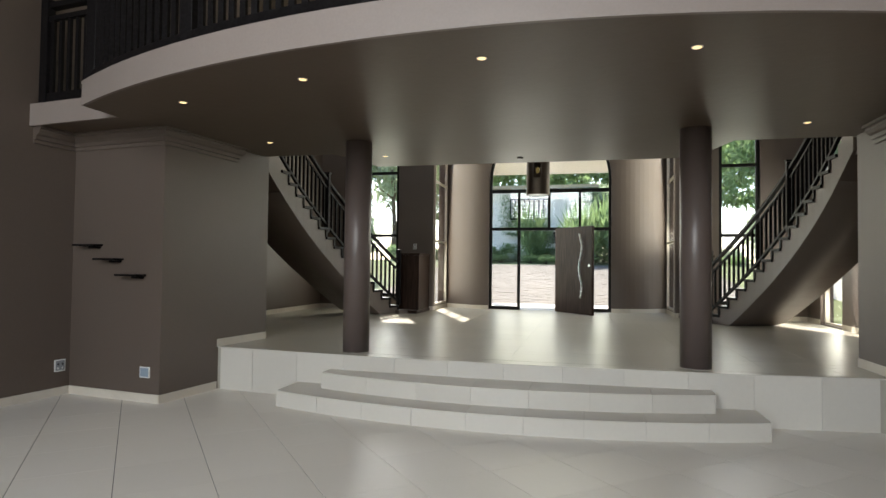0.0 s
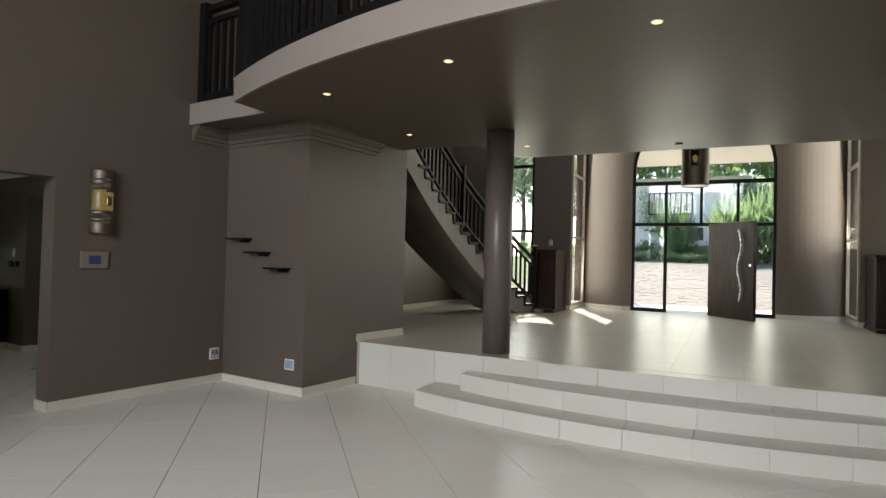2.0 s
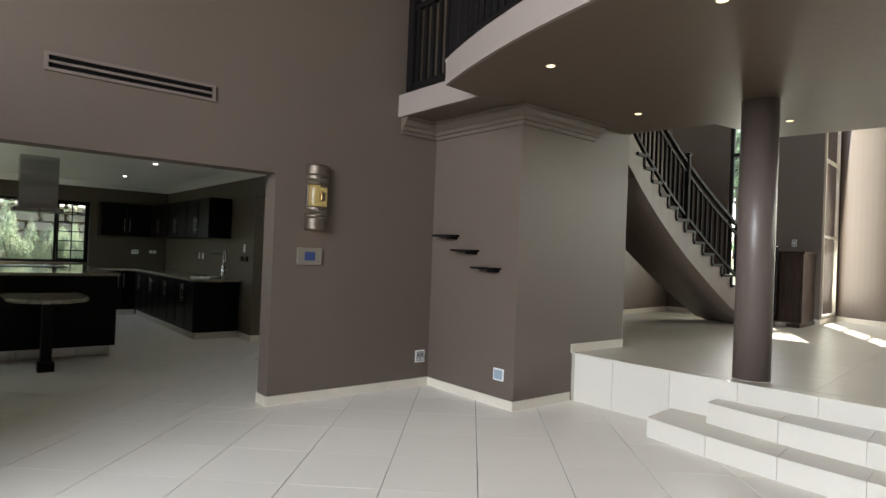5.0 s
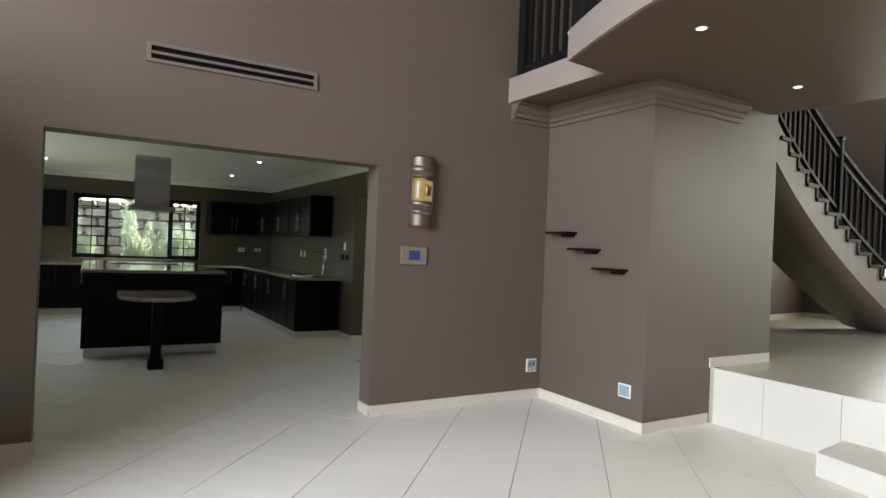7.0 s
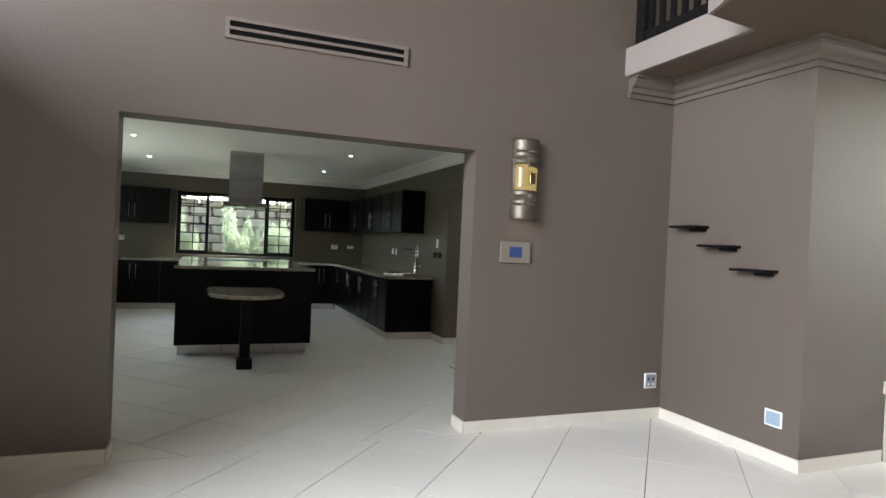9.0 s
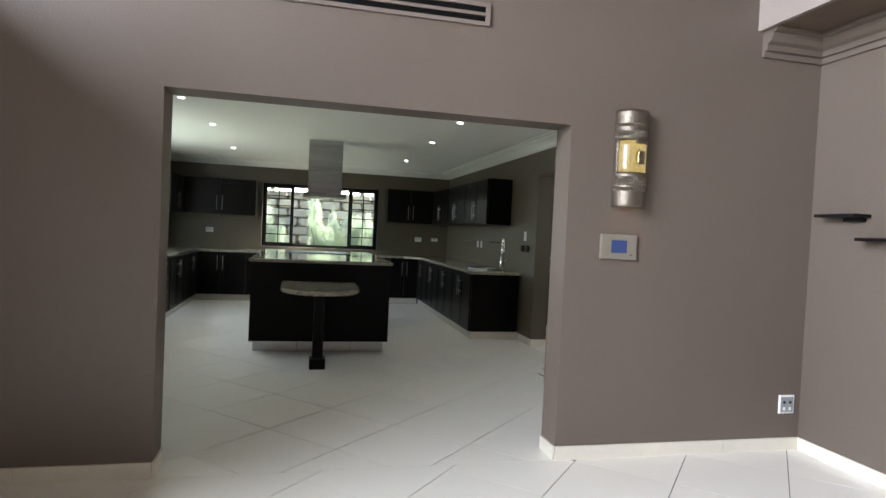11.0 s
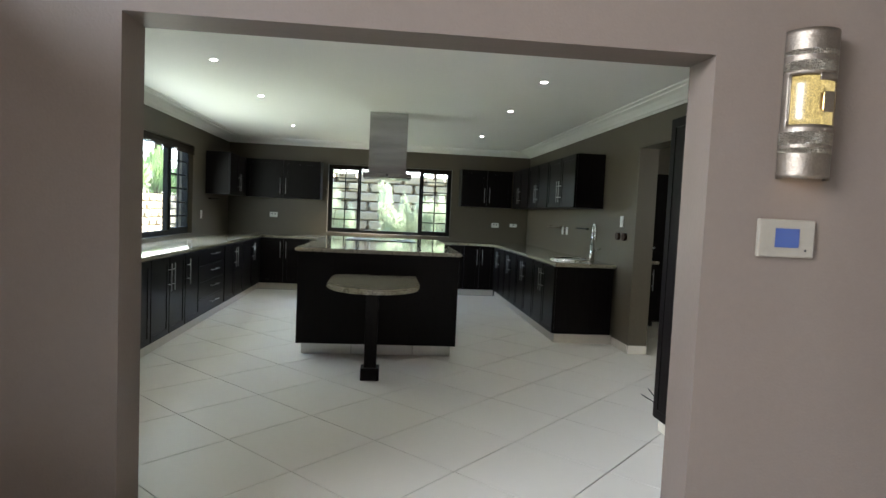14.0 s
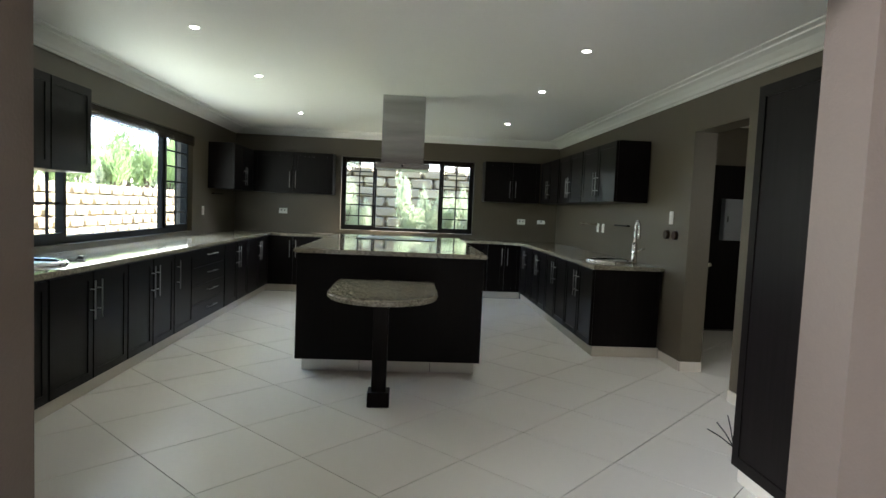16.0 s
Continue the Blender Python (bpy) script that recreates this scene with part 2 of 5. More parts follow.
VENT = mat("taupe_metal_vent", (0.15, 0.118, 0.103), 0.4, big=(3, 0.04), bump=None)
LEAF = leaf_mat("mid_green_leaves", (0.17, 0.235, 0.11))
LEAF_LIGHT = leaf_mat("light_green_leaves", (0.26, 0.30, 0.21))
LEAF_DARK = leaf_mat("dark_green_leaves", (0.12, 0.175, 0.075))
BARK = mat("grey_brown_bark", (0.12, 0.09, 0.065), 0.9, big=(6, 0.3), fine=(60, 0.3), bump=(30, 0.5))
GROUND = mat("dry_earth_and_grass", (0.10, 0.12, 0.045), 0.95, big=(0.5, 0.35), fine=(20, 0.4), bump=(15, 0.6))
EARTH = mat("dark_soil_between_blocks", (0.19, 0.155, 0.105), 0.95, big=(3, 0.3), fine=(40, 0.3), bump=(30, 0.4))
PAVER = mat("worn_grey_brown_paver", (0.105, 0.092, 0.074), 0.85, big=(0.6, 0.3), fine=(30, 0.2), bump=(40, 0.3), piece=0.2)
BLOCK = mat("pale_concrete_block", (0.30, 0.25, 0.165), 0.9, big=(2.0, 0.22), fine=(30, 0.15), bump=(30, 0.3), piece=0.2)
BLIND = wood_mat("woven_bamboo_blind", (0.016, 0.010, 0.006), 0.7, axis=0)

# ---- building blocks ----


def add_box(bm, x0, x1, y0, y1, z0, z1, bevel=0.0):
    """A box added to bm, with its edges rounded off by bevel."""
    r = bmesh.ops.create_cube(bm, size=1)
    bmesh.ops.transform(bm, matrix=Matrix.Translation(((x0 + x1) / 2, (y0 + y1) / 2, (z0 + z1) / 2)) @ Matrix.Diagonal((abs(x1 - x0), abs(y1 - y0), abs(z1 - z0), 1)), verts=r["verts"])
    if bevel:
        edges = {e for v in r["verts"] for e in v.link_edges}
        bmesh.ops.bevel(bm, geom=list(edges), offset=bevel, segments=2, profile=0.5, affect="EDGES")
    return bm


def box(*a, bevel=0.0):
    return add_box(bmesh.new(), *a, bevel=bevel)


def add_cyl(bm, m, r1, r2, h, seg=24, caps=True):
    """A cone or cylinder whose foot stands at the pose m, along its z."""
    r = bmesh.ops.create_cone(bm, cap_ends=caps, segments=seg, radius1=r1, radius2=r2, depth=h)
    bmesh.ops.transform(bm, matrix=m @ Matrix.Translation((0, 0, h / 2)), verts=r["verts"])
    for f in {f for v in r["verts"] for f in v.link_faces}:
        f.smooth = len(f.verts) == 4
    return bm


def cyl(m, r1, r2, h, seg=24):
    return add_cyl(bmesh.new(), m, r1, r2, h, seg)


def add_prism(bm, pts, z0, z1):
    """An upright prism over the outline pts."""
    lo, hi = [bm.verts.new((x, y, z0)) for x, y in pts], [bm.verts.new((x, y, z1)) for x, y in pts]
    bm.faces.new(lo[::-1])
    bm.faces.new(hi)
    for i in range(len(pts)):
        j = (i + 1) % len(pts)
        bm.faces.new((lo[i], lo[j], hi[j], hi[i]))
    bmesh.ops.recalc_face_normals(bm, faces=bm.faces[:])
    return bm


def prism(pts, z0, z1):
    return add_prism(bmesh.new(), pts, z0, z1)


def add_sweep(bm, pts, w, h, smooth=False):
    """A bar of width w and height h along the points, upright."""
    rings = []
    n = len(pts)
    for i, p in enumerate(pts):
        d = (Vector(pts[min(i + 1, n - 1)]) - Vector(pts[max(i - 1, 0)]))
        side = Vector((d.y, -d.x, 0)).normalized() if d.xy.length > 1e-6 else Vector((1, 0, 0))
        up = Vector((0, 0, 1)) if d.xy.length > 1e-6 else Vector((0, 1, 0))
        rings.append([bm.verts.new(Vector(p) + side * a * w / 2 + up * b * h / 2) for a, b in ((-1, -1), (1, -1), (1, 1), (-1, 1))])
    for a, b in zip(rings, rings[1:]):
        for i in range(4):
            j = (i + 1) % 4
            f = bm.faces.new((a[i], a[j], b[j], b[i]))
    bm.faces.new(rings[0][::-1])
    bm.faces.new(rings[-1])
    bmesh.ops.recalc_face_normals(bm, faces=bm.faces[:])
    return bm


def sweep(pts, w, h):
    return add_sweep(bmesh.new(), pts, w, h)


def add_profile(bm, a, b, prof, side):
    """A moulding from a to b (in plan): prof gives (out, up) points, side the way out."""
    rings = []
    for p in (a, b):
        rings.append([bm.verts.new((p[0] + side[0] * o, p[1] + side[1] * o, z)) for o, z in prof])
    n = len(prof)
    for i in range(n):
        j = (i + 1) % n
        bm.faces.new((rings[0][i], rings[0][j], rings[1][j], rings[1][i]))
    bm.faces.new(rings[0][::-1])
    bm.faces.new(rings[1])
    bmesh.ops.recalc_face_normals(bm, faces=bm.faces[:])
    return bm


def mesh_ob(name, bm, material, m=None):
    me = bpy.data.meshes.new(name)
    bm.to_mesh(me)
    bm.free()
    me.materials.append(material)
    ob = new(name, me)
    if m is not None:
        ob.matrix_world = m
    return ob


def thing(name, label, category, m=None, group=""):
    ob = new(name)
    ob.empty_display_size = 0.1
    if m is not None:
        ob.matrix_world = m
    return tagged(ob, label, category, group)


def part(name, bm, material, parent, label="", m=None):
    ob = mesh_ob(name, bm, material)
    ob.parent = parent
    if m is not None:
        ob.matrix_basis = m
    return tagged(ob, label) if label else ob


def structure(name, bm, material, label, category, m=None):
    return tagged(mesh_ob(name, bm, material, m), label, category, kind="structure")


def piece(name, me, parent, m=None):
    ob = new(name, me)
    ob.parent = parent
    if m is not None:
        ob.matrix_basis = m
    return ob


def wall_with_holes(a0, a1, z0, z1, holes, t0, t1, along="x"):
    """A wall from a0 to a1 with square openings (b0, b1, low, high), between the faces t0 and t1."""
    bm = bmesh.new()

    def put(p, q, lo, hi):
        if q - p > 1e-4 and hi - lo > 1e-4:
            add_box(bm, p, q, t0, t1, lo, hi) if along == "x" else add_box(bm, t0, t1, p, q, lo, hi)
    at = a0
    for b0, b1, lo, hi in sorted(holes):
        put(at, b0, z0, z1)
        put(b0, b1, z0, lo)
        put(b0, b1, hi, z1)
        at = b1
    put(at, a1, z0, z1)
    return bm


P = 0.47            # the entrance hall's floor above the living room's
SLAB, TOP = 2.75, 2.955   # the balcony's underside and floor
HIGH = 5.9          # the high ceiling
KC = 2.50           # the kitchen's ceiling
KW0, KW1 = -5.11, -4.90     # the wall between kitchen and living room
KY0, KY1, KX = 0.28, 5.50, -13.1    # the kitchen's inner faces

# ---- living room shell ----
structure("floor", box(-4.9, 6.6, -3.4, 8.4, -0.30, -0.006), GROUT, "grey grout bed under the living room tiles", "floor")
structure("wall_west", wall_with_holes(-3.4, 6.10, 0, HIGH, [(1.975, 4.25, 0, 2.045)], KW0, KW1, "y"), TAUPE, "tall taupe painted wall with a wide square opening to the kitchen", "wall")
structure("wall_south", wall_with_holes(-5.11, 6.8, -0.3, HIGH, [(-2.3, 1.9, 0.1, 5.6)], -3.4, -3.15), TAUPE, "taupe wall with a wide glazed opening", "wall")
# Added out of view: blocks low window light from the west wall.
structure("wall_stub", box(KW1, -3.15, 0.55, 0.75, 0, 2.65), TAUPE, "unseen wall added to shade the living room's west wall", "wall")
structure("wall_east", box(6.6, 6.8, -3.4, 9.2, -0.3, HIGH), TAUPE, "plain taupe living room side wall", "wall")
# High ceilings are unseen; their dark colour is chosen to cut bounced light.
structure("ceiling", box(-6.8, 7.2, -3.6, 8.4, HIGH, HIGH + 0.2), SOFFIT, "unseen high ceiling, dark taupe to cut bounced light", "ceiling")
bm = box(-5.3, 5.0, 0.6, 7.0, HIGH + 0.005, HIGH + 0.19)
add_box(bm, -2.66, 2.66, 6.9, 8.5, HIGH + 0.006, HIGH + 0.18)
structure("ceiling_hall", bm, SOFFIT, "unseen high hall ceiling, dark taupe to cut bounced light", "ceiling", HALL)
# pier between living room and entrance hall
structure("wall_pier", prism([(-4.90, 6.03), (-3.65, 6.03), (-3.65, 7.70), (-4.90, 7.70)], 0, TOP), TAUPE, "taupe painted pier beside the entrance steps", "wall")
structure("wall_pier_2", prism([(3.35, -1.0), (4.6, -1.0), (4.6, 1.25), (3.35, 1.25)], 0, TOP), TAUPE, "taupe painted pier at the far end of the steps", "wall", HALL)
structure("wall_return", prism([(4.6, -1.0), (6.6, -1.0), (6.6, -0.8), (4.6, -0.8)], 0, HIGH), TAUPE, "taupe living room return wall", "wall", HALL)
structure("wall_upper_return", prism([(-5.1, 1.2), (-4.75, 1.2), (-4.75, -0.3), (-5.1, -0.3)], TOP, HIGH), TAUPE, "taupe upper hall wall", "wall", HALL)

# ---- entrance hall shell ----


def hall_wall(name, bm, label):
    return structure(name, bm, TAUPE, label, "wall", HALL)


BW, BV, DV, EV = 2.42, 6.85, 7.68, 8.16          # bay half width, back wall, door wall
WL, WR = -5.0, 4.72                   # outer walls
hall_wall("wall_hall_west", box(WL - 0.2, WL, 1.1, BV + 0.2, 0, HIGH), "taupe hall side wall under the curved stair")
hall_wall("wall_hall_east", wall_with_holes(-0.9, BV + 0.2, 0, HIGH, [(5.35, 6.25, P + 0.02, 3.6)], WR, WR + 0.2, "y"), "taupe hall side wall with a tall narrow window")
hall_wall("wall_hall_back_west", wall_with_holes(WL, -BW, 0, HIGH, [(-3.92, -3.2, 0.75, 4.6)], BV, BV + 0.12), "taupe back wall with a tall window behind the stair")
hall_wall("wall_hall_back_east", wall_with_holes(BW, WR, 0, HIGH, [(3.2, 3.92, 0.75, 4.6)], BV, BV + 0.12), "taupe back wall with a tall window behind the stair")
hall_wall("wall_bay_west", wall_with_holes(BV + 0.12, EV + 0.2, 0, HIGH, [(BV + 0.15, EV - 0.06, P + 0.10, 4.6)], -BW - 0.2, -BW, "y"), "taupe bay side wall with a tall window")
hall_wall("wall_bay_east", wall_with_holes(BV + 0.12, EV + 0.2, 0, HIGH, [(BV + 0.15, EV - 0.06, P + 0.10, 4.6)], BW, BW + 0.2, "y"), "taupe bay side wall with a tall window")


def flank_v(w):
    """The wall beside the door bows back towards the bay windows."""
    return DV + (EV - DV) * max(0, (abs(w) - 1.3) / (BW - 1.3)) ** 2


def arch_wall():
    """The door wall, with an arched opening."""
    bm = bmesh.new()
    r, spring, c = 1.31, 3.35, -0.05
    for side, jamb in ((-1, c - r), (1, c + r)):
        ws = [jamb + (side * BW - jamb) * k / 12 for k in range(13)]
        face = [(w, flank_v(w)) for w in ws]
        add_prism(bm, face + [(side * BW, EV + 0.3), (jamb, DV + 0.25)], 0, HIGH)
    n = 24
    for i in range(n):
        a0, a1 = math.pi * i / n, math.pi * (i + 1) / n
        x0, z0, x1, z1 = c + r * math.cos(a0), spring + r * math.sin(a0), c + r * math.cos(a1), spring + r * math.sin(a1)
        q = [bm.verts.new((x, y, z)) for y in (DV, DV + 0.25) for x, z in ((x0, z0), (x1, z1), (x1, HIGH), (x0, HIGH))]
        for f in ((0, 1, 2, 3), (7, 6, 5, 4), (0, 4, 5, 1), (2, 6, 7, 3)):
            bm.faces.new([q[k] for k in f])
    bmesh.ops.remove_doubles(bm, verts=bm.verts[:], dist=0.0005)
    bmesh.ops.recalc_face_normals(bm, faces=bm.faces[:])
    return bm


hall_wall("wall_entrance", arch_wall(), "taupe entrance wall with a tall arched glazed opening")
structure("floor_hall", prism([(WL, 1.3), (-3.2, 0.75), (3.3, 0.75), (WR, 1.2), (WR, BV), (BW, BV), (BW, EV), (1.26, DV + 0.25), (-1.36, DV + 0.25), (-BW, EV), (-BW, BV), (WL, BV)], 0.0, P - 0.005), GROUT_PALE, "raised entrance hall floor bed", "floor", HALL)


# ---- balcony slab ----
def arc_v(w, c, sag, half):
    """The v of a bowed front at w: c in the middle, c + sag at half."""
    r = (half * half + sag * sag) / (2 * sag)
    return c + r - math.sqrt(max(r * r - w * w, 0))


front = [(w, arc_v(w - 0.3, -2.13, 0.85, 3.55)) for w in [-3.48 + i * 6.86 / 40 for i in range(41)]]
slab_outline = front + [(3.6, 1.3), (2.25, 1.3), (2.0, 2.25), (-2.0, 2.25), (-2.25, 1.3), (-3.25, 1.3), (-3.48, 0.2)]
structure("balcony_slab", prism(slab_outline, SLAB, TOP - 0.02), SOFFIT, "satin taupe balcony underside with a bowed front", "ceiling", HALL)
bmf = bmesh.new()
add_sweep(bmf, [(w, v - 0.012, (SLAB + TOP) / 2 + 0.005) for w, v in front], 0.03, TOP - SLAB + 0.01)
structure("balcony_fascia", bmf, FASCIA, "pale painted fascia along the bowed balcony front", "trim", HALL)
structure("balcony_edge_strip", sweep([(w, v + 0.05, TOP) for w, v in front], 0.13, 0.02), SKIRT, "thin cream tiled edge of the balcony floor", "trim", HALL)
# side landing slab towards the kitchen wall
structure("balcony_side_slab", prism([(-4.90, 5.55), (-3.62, 5.55), (-3.62, 7.7), (-4.90, 7.7)], SLAB + 0.015, TOP + 0.025), SOFFIT, "taupe side landing slab over the pier", "ceiling")
structure("balcony_side_fascia", box(-4.90, -3.61, 5.52, 5.55, SLAB + 0.009, TOP + 0.025), FASCIA, "pale fascia of the side landing", "trim")
structure("stair_landing_west", prism([(-4.98, 1.2), (-3.70, 1.2), (-3.72, 2.5), (-4.98, 2.5)], SLAB - 0.02, TOP - 0.02), TAUPE, "taupe landing slab at the head of the stair", "floor", HALL)
structure("stair_landing_east", prism([(3.70, 1.2), (4.70, 1.2), (4.70, 2.5), (3.72, 2.5)], SLAB - 0.02, TOP - 0.02), TAUPE, "taupe landing slab at the head of the stair", "floor", HALL)

# ---- kitchen shell ----
structure("floor_kitchen", box(KX, KW1, KY0 - 0.2, KY1 + 3.2, -0.30, -0.006), GROUT, "grey grout bed under the kitchen tiles", "floor")
structure("wall_kitchen_back", wall_with_holes(KY0 - 0.2, KY1 + 3.2, 0, KC + 0.2, [(1.95, 4.11, 0.95, 2.13)], KX - 0.22, KX, "y"), OLIVE, "dark olive-brown kitchen wall with a wide window over the worktop", "wall")
structure("wall_kitchen_side", wall_with_holes(KX, KW0, 0, KC + 0.2, [(-11.2, -7.7, 0.93, 2.14)], KY0 - 0.22, KY0), OLIVE, "dark olive-brown kitchen wall with a long window over the worktop", "wall")
structure("wall_kitchen_pantry", wall_with_holes(KX, KW0, 0, KC + 0.2, [(-8.45, -7.63, 0, 2.115)], KY1, KY1 + 0.2), OLIVE, "dark olive-brown kitchen wall with a doorway to the scullery", "wall")
structure("ceiling_kitchen", box(KX - 0.2, KW0, KY0 - 0.2, KY1 + 3.2, KC, KC + 0.15), WHITE, "white painted kitchen ceiling", "ceiling")
structure("wall_scullery_back", box(-10.5, -5.6, KY1 + 3.0, KY1 + 3.2, 0, KC), OLIVE, "dark olive-brown scullery back wall", "wall")
structure("wall_scullery_side", box(-10.7, -10.5, KY1 + 0.2, KY1 + 3.2, 0, KC), OLIVE, "dark olive-brown scullery side wall", "wall")
# Added fill lamp; the unseen opening in wall_scullery_side_2 is made for it.
area("scullery_fill_light", look((-5.83, 7.2, 1.6), (-10, 7.0, 1.2)), 1.0, 1.0, 0.9)
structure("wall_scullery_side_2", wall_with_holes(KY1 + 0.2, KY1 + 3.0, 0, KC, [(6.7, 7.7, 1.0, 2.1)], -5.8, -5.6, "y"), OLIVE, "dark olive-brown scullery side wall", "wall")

# ---- steps up to the entrance hall ----


def bow_step(name, label, half, c, sag, z0, z1, back, joints):
    """A bowed step faced with tiles: a core, riser tiles and tread tiles."""
    st = tagged(new(name), label, "step", kind="structure")
    st.matrix_world = HALL

    def line(w):
        return arc_v(w, c, sag, half)
    n = 36
    ws = [-half + i * 2 * half / n for i in range(n + 1)]
    part("step_core", prism([(w * 0.998, line(w) + 0.014) for w in ws] + [(half, back), (-half, back)], z0, z1 - 0.012), GROUT_PALE, st)
    edges = [-half + i * 2 * half / joints for i in range(joints + 1)]
    for a, b in zip(edges, edges[1:]):
        a, b = a + 0.0015, b - 0.0015
        seg = [a + (b - a) * i / 5 for i in range(6)]
        part("riser_tile", prism([(w, line(w)) for w in seg] + [(w, line(w) + 0.012) for w in seg[::-1]], z0, z1 - 0.0125), STEPTILE, st)
        part("tread_tile", prism([(w, line(w) - 0.004) for w in seg] + [(b, back), (a, back)], z1 - 0.0115, z1), STEPTILE, st)
    for s in (-1, 1):
        w = s * half
        part("end_tile", box(min(w, w + s * 0.012), max(w, w + s * 0.012), line(half) + 0.002, back, z0, z1), STEPTILE, st)
    return st


bow_step("step", "lowest bowed cream tiled step on the living room floor", 2.22, -0.37, 0.36, 0.0, 0.155, 0.62, 9)
bow_step("step", "middle bowed cream tiled step below the hall floor", 1.84, -0.07, 0.28, 0.155, 0.315, 0.60, 7)
plat = tagged(new("platform_front"), "cream tiled front of the raised hall floor", "step", kind="structure")
plat.matrix_world = HALL


def plat_v(w):
    return arc_v(w, 0.36, 0.22, 3.4)


edges = [-3.37 + i * 6.70 / 12 for i in range(13)]
for a, b in zip(edges, edges[1:]):
    seg = [a + 0.0015 + (b - a - 0.003) * i / 4 for i in range(5)]
    part("riser_tile", prism([(w, plat_v(w)) for w in seg] + [(w, plat_v(w) + 0.012) for w in seg[::-1]], 0, P - 0.0105), STEPTILE, plat)
seg = [-3.37 + i * 6.70 / 40 for i in range(41)]
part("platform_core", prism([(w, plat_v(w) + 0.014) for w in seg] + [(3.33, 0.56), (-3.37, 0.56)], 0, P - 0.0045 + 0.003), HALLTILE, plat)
# Thin strip of step tile, paler than the platform's top.
part("nosing", sweep([(w, plat_v(w) + 0.003, P - 0.004) for w in seg], 0.018, 0.01), STEPTILE, plat, "pale tile nosing strip")

# ---- columns ----
for w in (-1.675, 1.765):
    col = thing("round_column", "glossy brown painted round column on the hall floor", "column", HALL @ pose(w, 0.69, P), "columns")
    part("shaft", cyl(pose(0, 0, 0), 0.142, 0.142, SLAB - P, 64), COLUMN, col)
    part("foot_joint", cyl(pose(0, 0, 0), 0.146, 0.146, 0.004, 64), GROUT_PALE, col)

# ---- curved stairs ----
SR, SC, SV = 6.4, -2.72, 2.62        # inner radius, centre (w of the east stair), v of the head
RISE, STEPS = (TOP - P) / 16, 15
A_END = radians(29.5)


def stair_pt(side, r, a, z=0.0):
    return Vector((side * (SC + r * math.cos(a)), SV + r * math.sin(a), z))


def helix_z(a):
    """Height of the nosing line at the angle a (0 at the head)."""
    return P + (TOP - P - RISE) * (1 - a / A_END) + RISE


def stair(side):
    st = thing("curved_staircase", "curved taupe staircase with dark treads and a smooth plastered underside", "staircase", HALL, "pair of curved stairs")
    ro = 7.28
    # plastered body: stepped top, smooth underside
    bm = bmesh.new()
    n = STEPS
    inner_top, inner_bot, outer_top, outer_bot = [], [], [], []
    for k in range(n):
        a0, a1 = A_END * (1 - k / n), A_END * (1 - (k + 1) / n)
        z = P + RISE * (k + 1)
        for a in (a0, a1):
            zb = max(P, helix_z(a) - RISE - 0.32)
            zo = max(P, helix_z(a) - RISE - 0.40)
            for lst, r, zz in ((inner_top, SR, z - 0.03), (inner_bot, SR, zb), (outer_top, ro, z - 0.03), (outer_bot, ro, zo)):
                lst.append(bm.verts.new(stair_pt(side, r, a, zz)))
    for i in range(2 * n - 1):
        j = i + 1
        for q in ((inner_top[i], inner_top[j], inner_bot[j], inner_bot[i]), (outer_top[j], outer_top[i], outer_bot[i], outer_bot[j]),
                  (inner_top[j], inner_top[i], outer_top[i], outer_top[j]), (inner_bot[i], inner_bot[j], outer_bot[j], outer_bot[i])):
            try:
                f = bm.faces.new(q)
                f.smooth = q[0] in inner_bot and q[2] in outer_bot
            except ValueError:
                pass
    bm.faces.new((inner_top[0], inner_bot[0], outer_bot[0], outer_top[0]))
    bm.faces.new((inner_top[-1], outer_top[-1], outer_bot[-1], inner_bot[-1]))
    bmesh.ops.remove_doubles(bm, verts=bm.verts[:], dist=0.0005)
    bmesh.ops.recalc_face_normals(bm, faces=bm.faces[:])
    part("stringer", bm, TAUPE, st)
    # sloping soffit carried on under the landing
    bm = bmesh.new()
    hw = SC + SR
    prof = ((SV, TOP - RISE - 0.32), (SV, TOP - 0.03), (SV - 0.42, TOP - 0.03), (SV - 0.42, SLAB + 0.02))
    ends = [[bm.verts.new((side * w, v, z)) for v, z in prof] for w in (hw, hw + 0.88)]
    bm.faces.new(ends[0])
    bm.faces.new(ends[1][::-1])
    for i in range(4):
        bm.faces.new((ends[0][i], ends[1][i], ends[1][(i + 1) % 4], ends[0][(i + 1) % 4]))
    bmesh.ops.recalc_face_normals(bm, faces=bm.faces[:])
    part("stair_head", bm, TAUPE, st)
    for k in range(n):
        a0, a1 = A_END * (1 - k / n) + 0.004, A_END * (1 - (k + 1) / n)
        z = P + RISE * (k + 1)
        t = [stair_pt(side, r, a) for r, a in ((SR - 0.03, a0), (ro, a0), (ro, a1), (SR - 0.03, a1))]
        part("tread", prism([(p.x, p.y) for p in t], z - 0.028, z + 0.012), DARKWOOD_FLAT, st)
        # dark nosing block under the tread's end
        t = [stair_pt(side, r, a) for r, a in ((SR - 0.018, a0), (SR + 0.1, a0), (SR + 0.1, a0 - 0.006), (SR - 0.018, a0 - 0.006))]
        part("riser_end", prism([(p.x, p.y) for p in t], z - RISE + 0.012, z - 0.0285), DARKWOOD_FLAT, st)
    # railing
    rail = thing("stair_railing", "black-stained timber stair railing with square balusters", "railing", HALL, "stair railings")
    rr = SR + 0.03
    m = 40
    angs = [A_END * (1 - i / m) for i in range(m + 1)]
